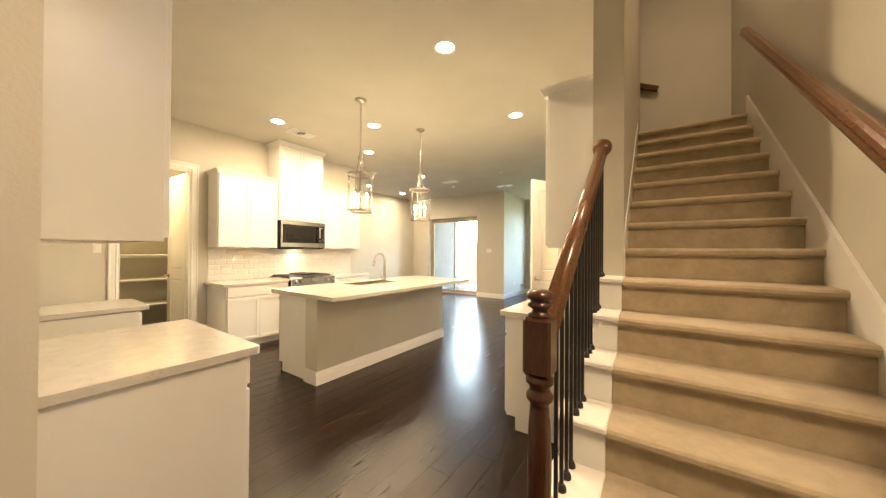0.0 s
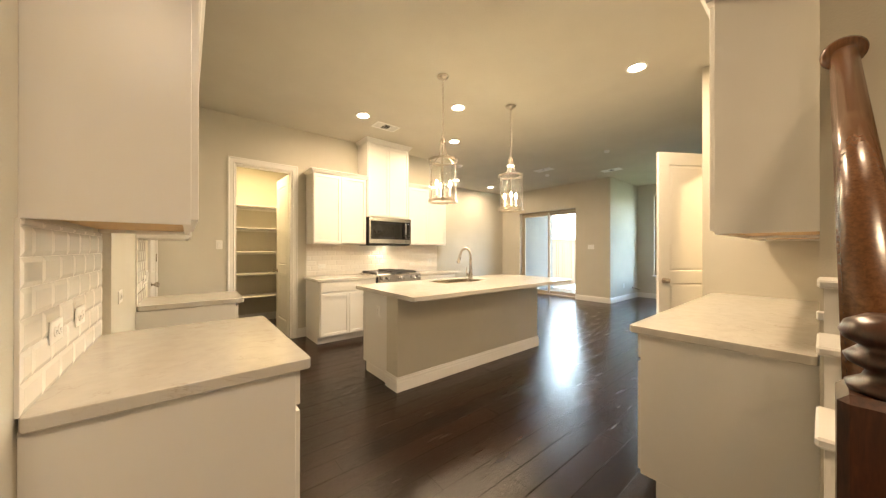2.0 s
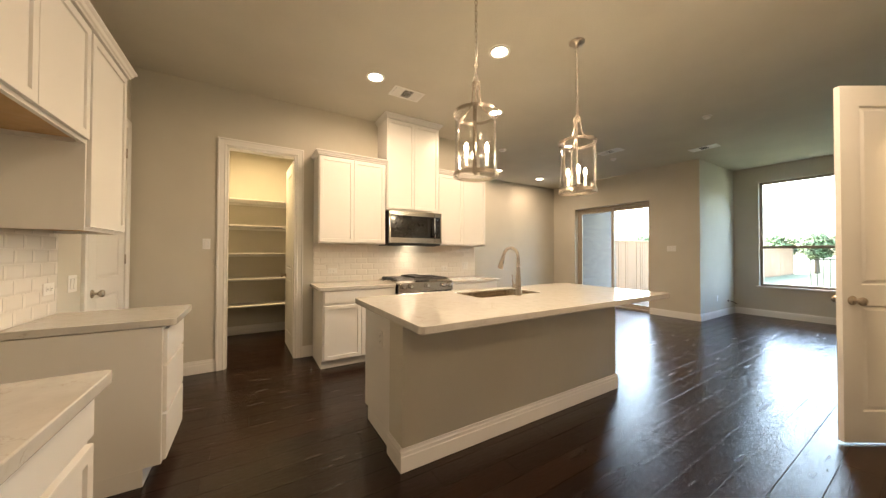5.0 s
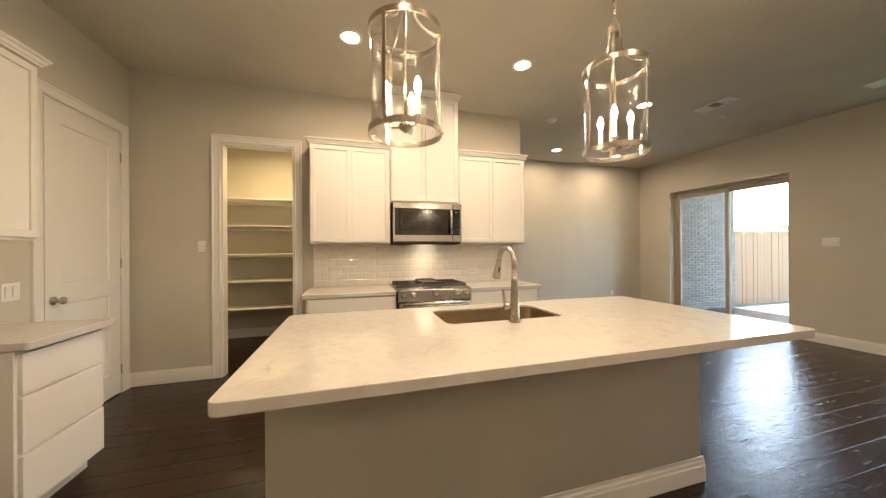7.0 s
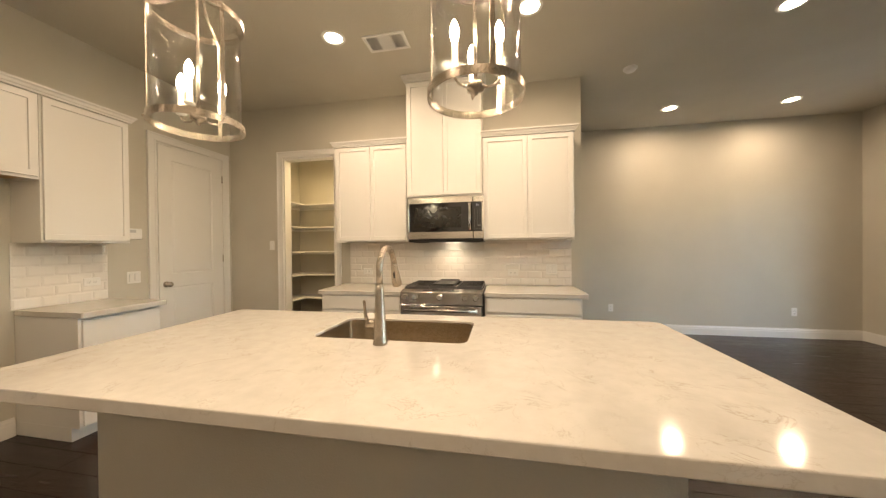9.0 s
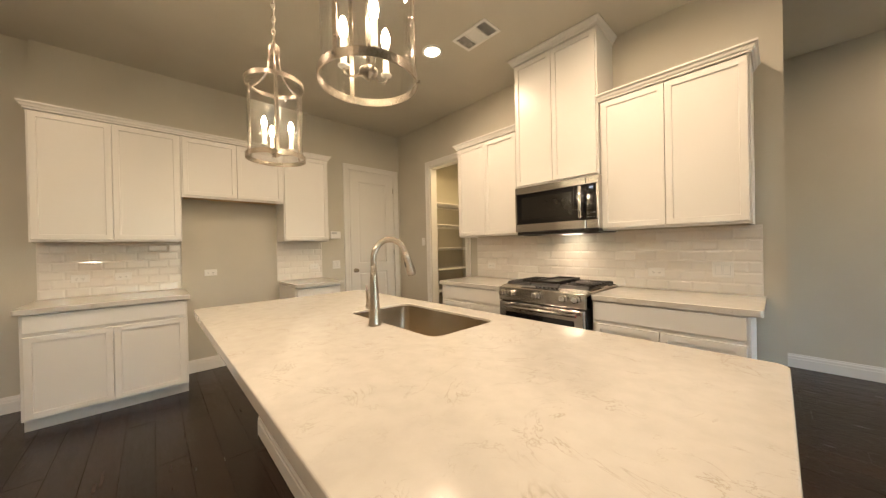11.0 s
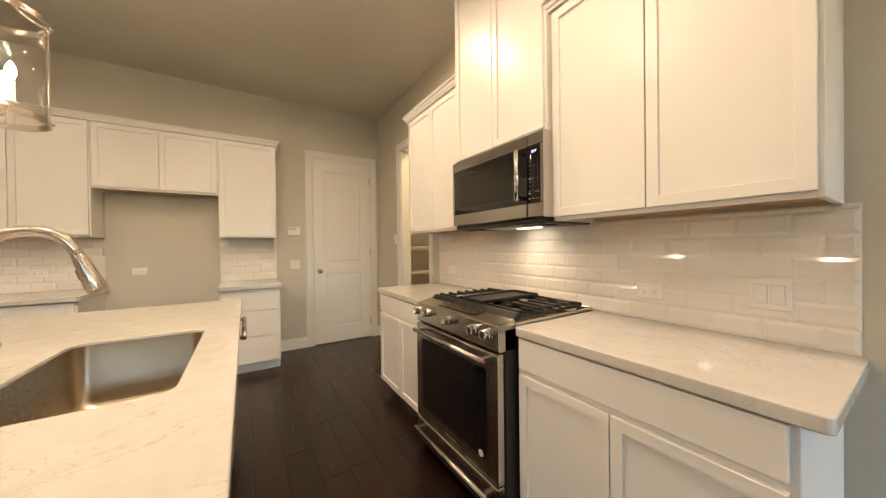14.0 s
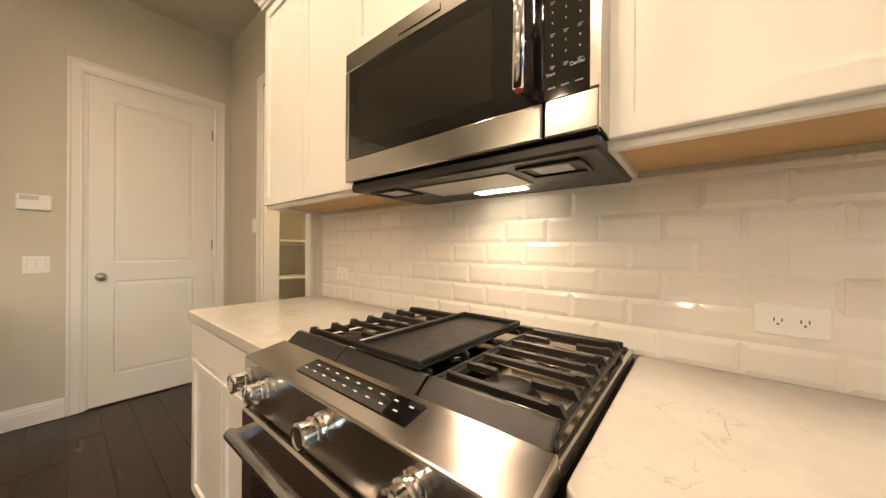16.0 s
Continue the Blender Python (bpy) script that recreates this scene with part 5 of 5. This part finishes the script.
def tree(x, y, h, seed):
    rng = random.Random(seed)
    t = thing("tree", pose(x, y, -0.12), "leafy green tree beyond the fence", "tree", "trees beyond the fence")
    part("trunk", tube(((0, 0, 0), (0.05, 0.02, h * 0.3), (-0.04, 0.05, h * 0.55), (0.02, 0, h * 0.8)), [0.16, 0.12, 0.08, 0.03], 10), BARK, t, "", True)
    b = bmesh.new()
    for k in range(8):
        a = rng.uniform(0, 6.28)
        z = h * rng.uniform(0.35, 0.7)
        tube(((0, 0, z), (0.5 * math.cos(a), 0.5 * math.sin(a), z + 0.4), (1.1 * math.cos(a), 1.1 * math.sin(a), z + 0.6)), [0.05, 0.03, 0.012], 6, b)
    part("limb", b, BARK, t, "", True)
    verts, faces = [], []
    for k in range(2600):
        a, u = rng.uniform(0, 6.28), rng.random() ** 0.4
        ph = rng.uniform(-1, 1)
        lump = 1 + 0.25 * math.sin(3 * a + seed) + 0.15 * math.sin(7 * ph + a * 2)
        r = u * h * 0.32 * lump * math.sqrt(max(0, 1 - ph * ph))
        c = Vector((r * math.cos(a), r * math.sin(a), h * 0.66 + ph * h * 0.33 * u))
        d1 = Vector((rng.uniform(-1, 1), rng.uniform(-1, 1), rng.uniform(-1, 1))).normalized() * 0.12
        d2 = d1.orthogonal().normalized() * 0.07
        n = len(verts)
        verts += [c - d1, c + d2, c + d1, c - d2]
        faces.append((n, n + 1, n + 2, n + 3))
    me = bpy.data.meshes.new("crown")
    me.from_pydata(verts, [], faces)
    me.materials.append(LEAF)
    o = new("crown", me)
    o.parent = t


for k, (x, y, h) in enumerate(((29, 14.6, 3.0), (33.5, 16.4, 3.1), (34, 8.0, 2.9), (36.5, 6.4, 3.1), (35, 1.5, 3.0))):
    tree(x, y, h, k + 3)

# ---- pieces: tiles, bricks, planks ----


def bevel_tile(w, h, t=0.0082, c=0.0135, lip=0.0048):
    b = bmesh.new()
    rings = [[b.verts.new(p) for p in ((i, y, i), (w - i, y, i), (w - i, y, h - i), (i, y, h - i))] for i, y in ((0, 0), (0, -lip), (min(c, w * 0.3), -t))]
    for a, d in zip(rings, rings[1:]):
        for k in range(4):
            b.faces.new((a[k], a[(k + 1) % 4], d[(k + 1) % 4], d[k]))
    b.faces.new(rings[-1])
    return mesh_of(b, TILE, "tile")


def tiled(name, m, w, z0, z1, label):
    t = thing(name, m, label, "backsplash", kind="structure")
    part("grout", box(0, w, -0.0078, -0.0005, z0, z1), GROUT, t)
    tw, th, g = 0.1545, 0.0785, 0.0016
    cache = {}
    rows = int(math.ceil((z1 - z0) / th))
    for r in range(rows):
        za = z0 + r * th
        hh = min(th, z1 - za) - g
        if hh < 0.012:
            continue
        x = -(tw / 2 if r % 2 else 0)
        while x < w - 0.004:
            xa, xb = max(0, x), min(w, x + tw)
            ww = xb - xa - g
            x += tw
            if ww < 0.012:
                continue
            key = (round(ww, 3), round(hh, 3))
            if key not in cache:
                cache[key] = bevel_tile(*key)
            o = new("tile", cache[key])
            o.parent = t
            o.matrix_basis = pose(xa + g / 2, -0.004, za + g / 2)


tiled("wall_tiles_range", pose(1.735, NY, 0), 2.545, 0.9155, 1.405, "glossy white bevelled subway tiles behind the range")
tiled("wall_tiles_west", pose(0.006, 1.645, 0, 0, 0, 90), 0.955, 0.9155, 1.405, "glossy white bevelled subway tiles above the worktop")
tiled("wall_tiles_west_short", pose(WX, 3.52, 0, 0, 0, 90), 0.57, 0.9155, 1.405, "glossy white bevelled subway tiles above the short worktop")

bw = thing("brick_wall", pose(EX + 0.25, 6.55, -0.12), "grey brick wall beside the patio, its tones darkened for shade", "brick wall", kind="structure")
part("mortar", box(0, 1.8, 0.0, 0.2, 0, 3.2), MORTAR, bw)
brick = mesh_of(box(0, 0.19, -0.007, 0.0, 0, 0.048, 0.003), BRICK, "brick")
half = mesh_of(box(0, 0.09, -0.007, 0.0, 0, 0.048, 0.003), BRICK, "brick")
count = 0
rest = bmesh.new()
for r in range(57):
    x = 0.0
    first = r % 2 == 1
    while x < 1.77:
        w = 0.09 if first else min(0.19, 1.8 - x)
        z = 0.005 + r * 0.056
        if 0.02 < w and count < 290 and z < 2.6:
            o = new("brick", half if first else brick)
            o.parent = bw
            o.matrix_basis = pose(x, 0, z)
            count += 1
        else:
            box(x, x + w, -0.007, 0, z, z + 0.048, 0, rest)
        x += w + 0.01
        first = False
part("bricks", rest, BRICK, bw)["kind"] = "stuff"

fl = thing("floor", pose(0, 0, 0), "dark hand-scraped hardwood plank floor, glossy", "floor", kind="structure")
rng = random.Random(11)
PWID = 0.158
meshes = {}
singles = 0
verts, faces = [], []
row = 0
y = -1.9
while y < 7.75:
    x = -2.4 - rng.uniform(0, 1.2)
    while x < FX + 0.1:
        ln = rng.choice((0.6, 0.9, 1.2, 1.2, 1.5))
        xa, xb = max(-2.4, x), min(FX + 0.1, x + ln)
        x += ln
        if xb - xa < 0.03:
            continue
        near = 0.2 < y < 4.9 and xa > 0.2 and xb < 7.2
        g = 0.0008
        if near and singles < 300:
            key = round(xb - xa, 3)
            if key not in meshes:
                b = bmesh.new()
                rings = [[b.verts.new(p) for p in ((i, i, z), (key - i, i, z), (key - i, PWID - i, z), (i, PWID - i, z))] for i, z in ((g, -0.011), (g, -0.0007), (g + 0.0016, 0.0))]
                for a, c in zip(rings, rings[1:]):
                    for k in range(4):
                        b.faces.new((a[k], a[(k + 1) % 4], c[(k + 1) % 4], c[k]))
                b.faces.new(rings[-1])
                meshes[key] = mesh_of(b, FLOORWOOD, "plank")
            o = new("plank", meshes[key])
            o.parent = fl
            o.matrix_basis = pose(xa, y, rng.uniform(-0.0003, 0.0002))
            singles += 1
        else:
            n = len(verts)
            for i, z in ((g, -0.011), (g, -0.0007), (g + 0.0016, 0.0)):
                verts += [(xa + i, y + i, z), (xb - i, y + i, z), (xb - i, y + PWID - i, z), (xa + i, y + PWID - i, z)]
            for q in (0, 4):
                for k in range(4):
                    faces.append((n + q + k, n + q + (k + 1) % 4, n + q + 4 + (k + 1) % 4, n + q + 4 + k))
            faces.append((n + 8, n + 9, n + 10, n + 11))
    y += PWID
me = bpy.data.meshes.new("planks")
me.from_pydata(verts, [], faces)
me.materials.append(FLOORWOOD)
o = new("planks", me)
o.parent = fl
o["kind"] = "stuff"
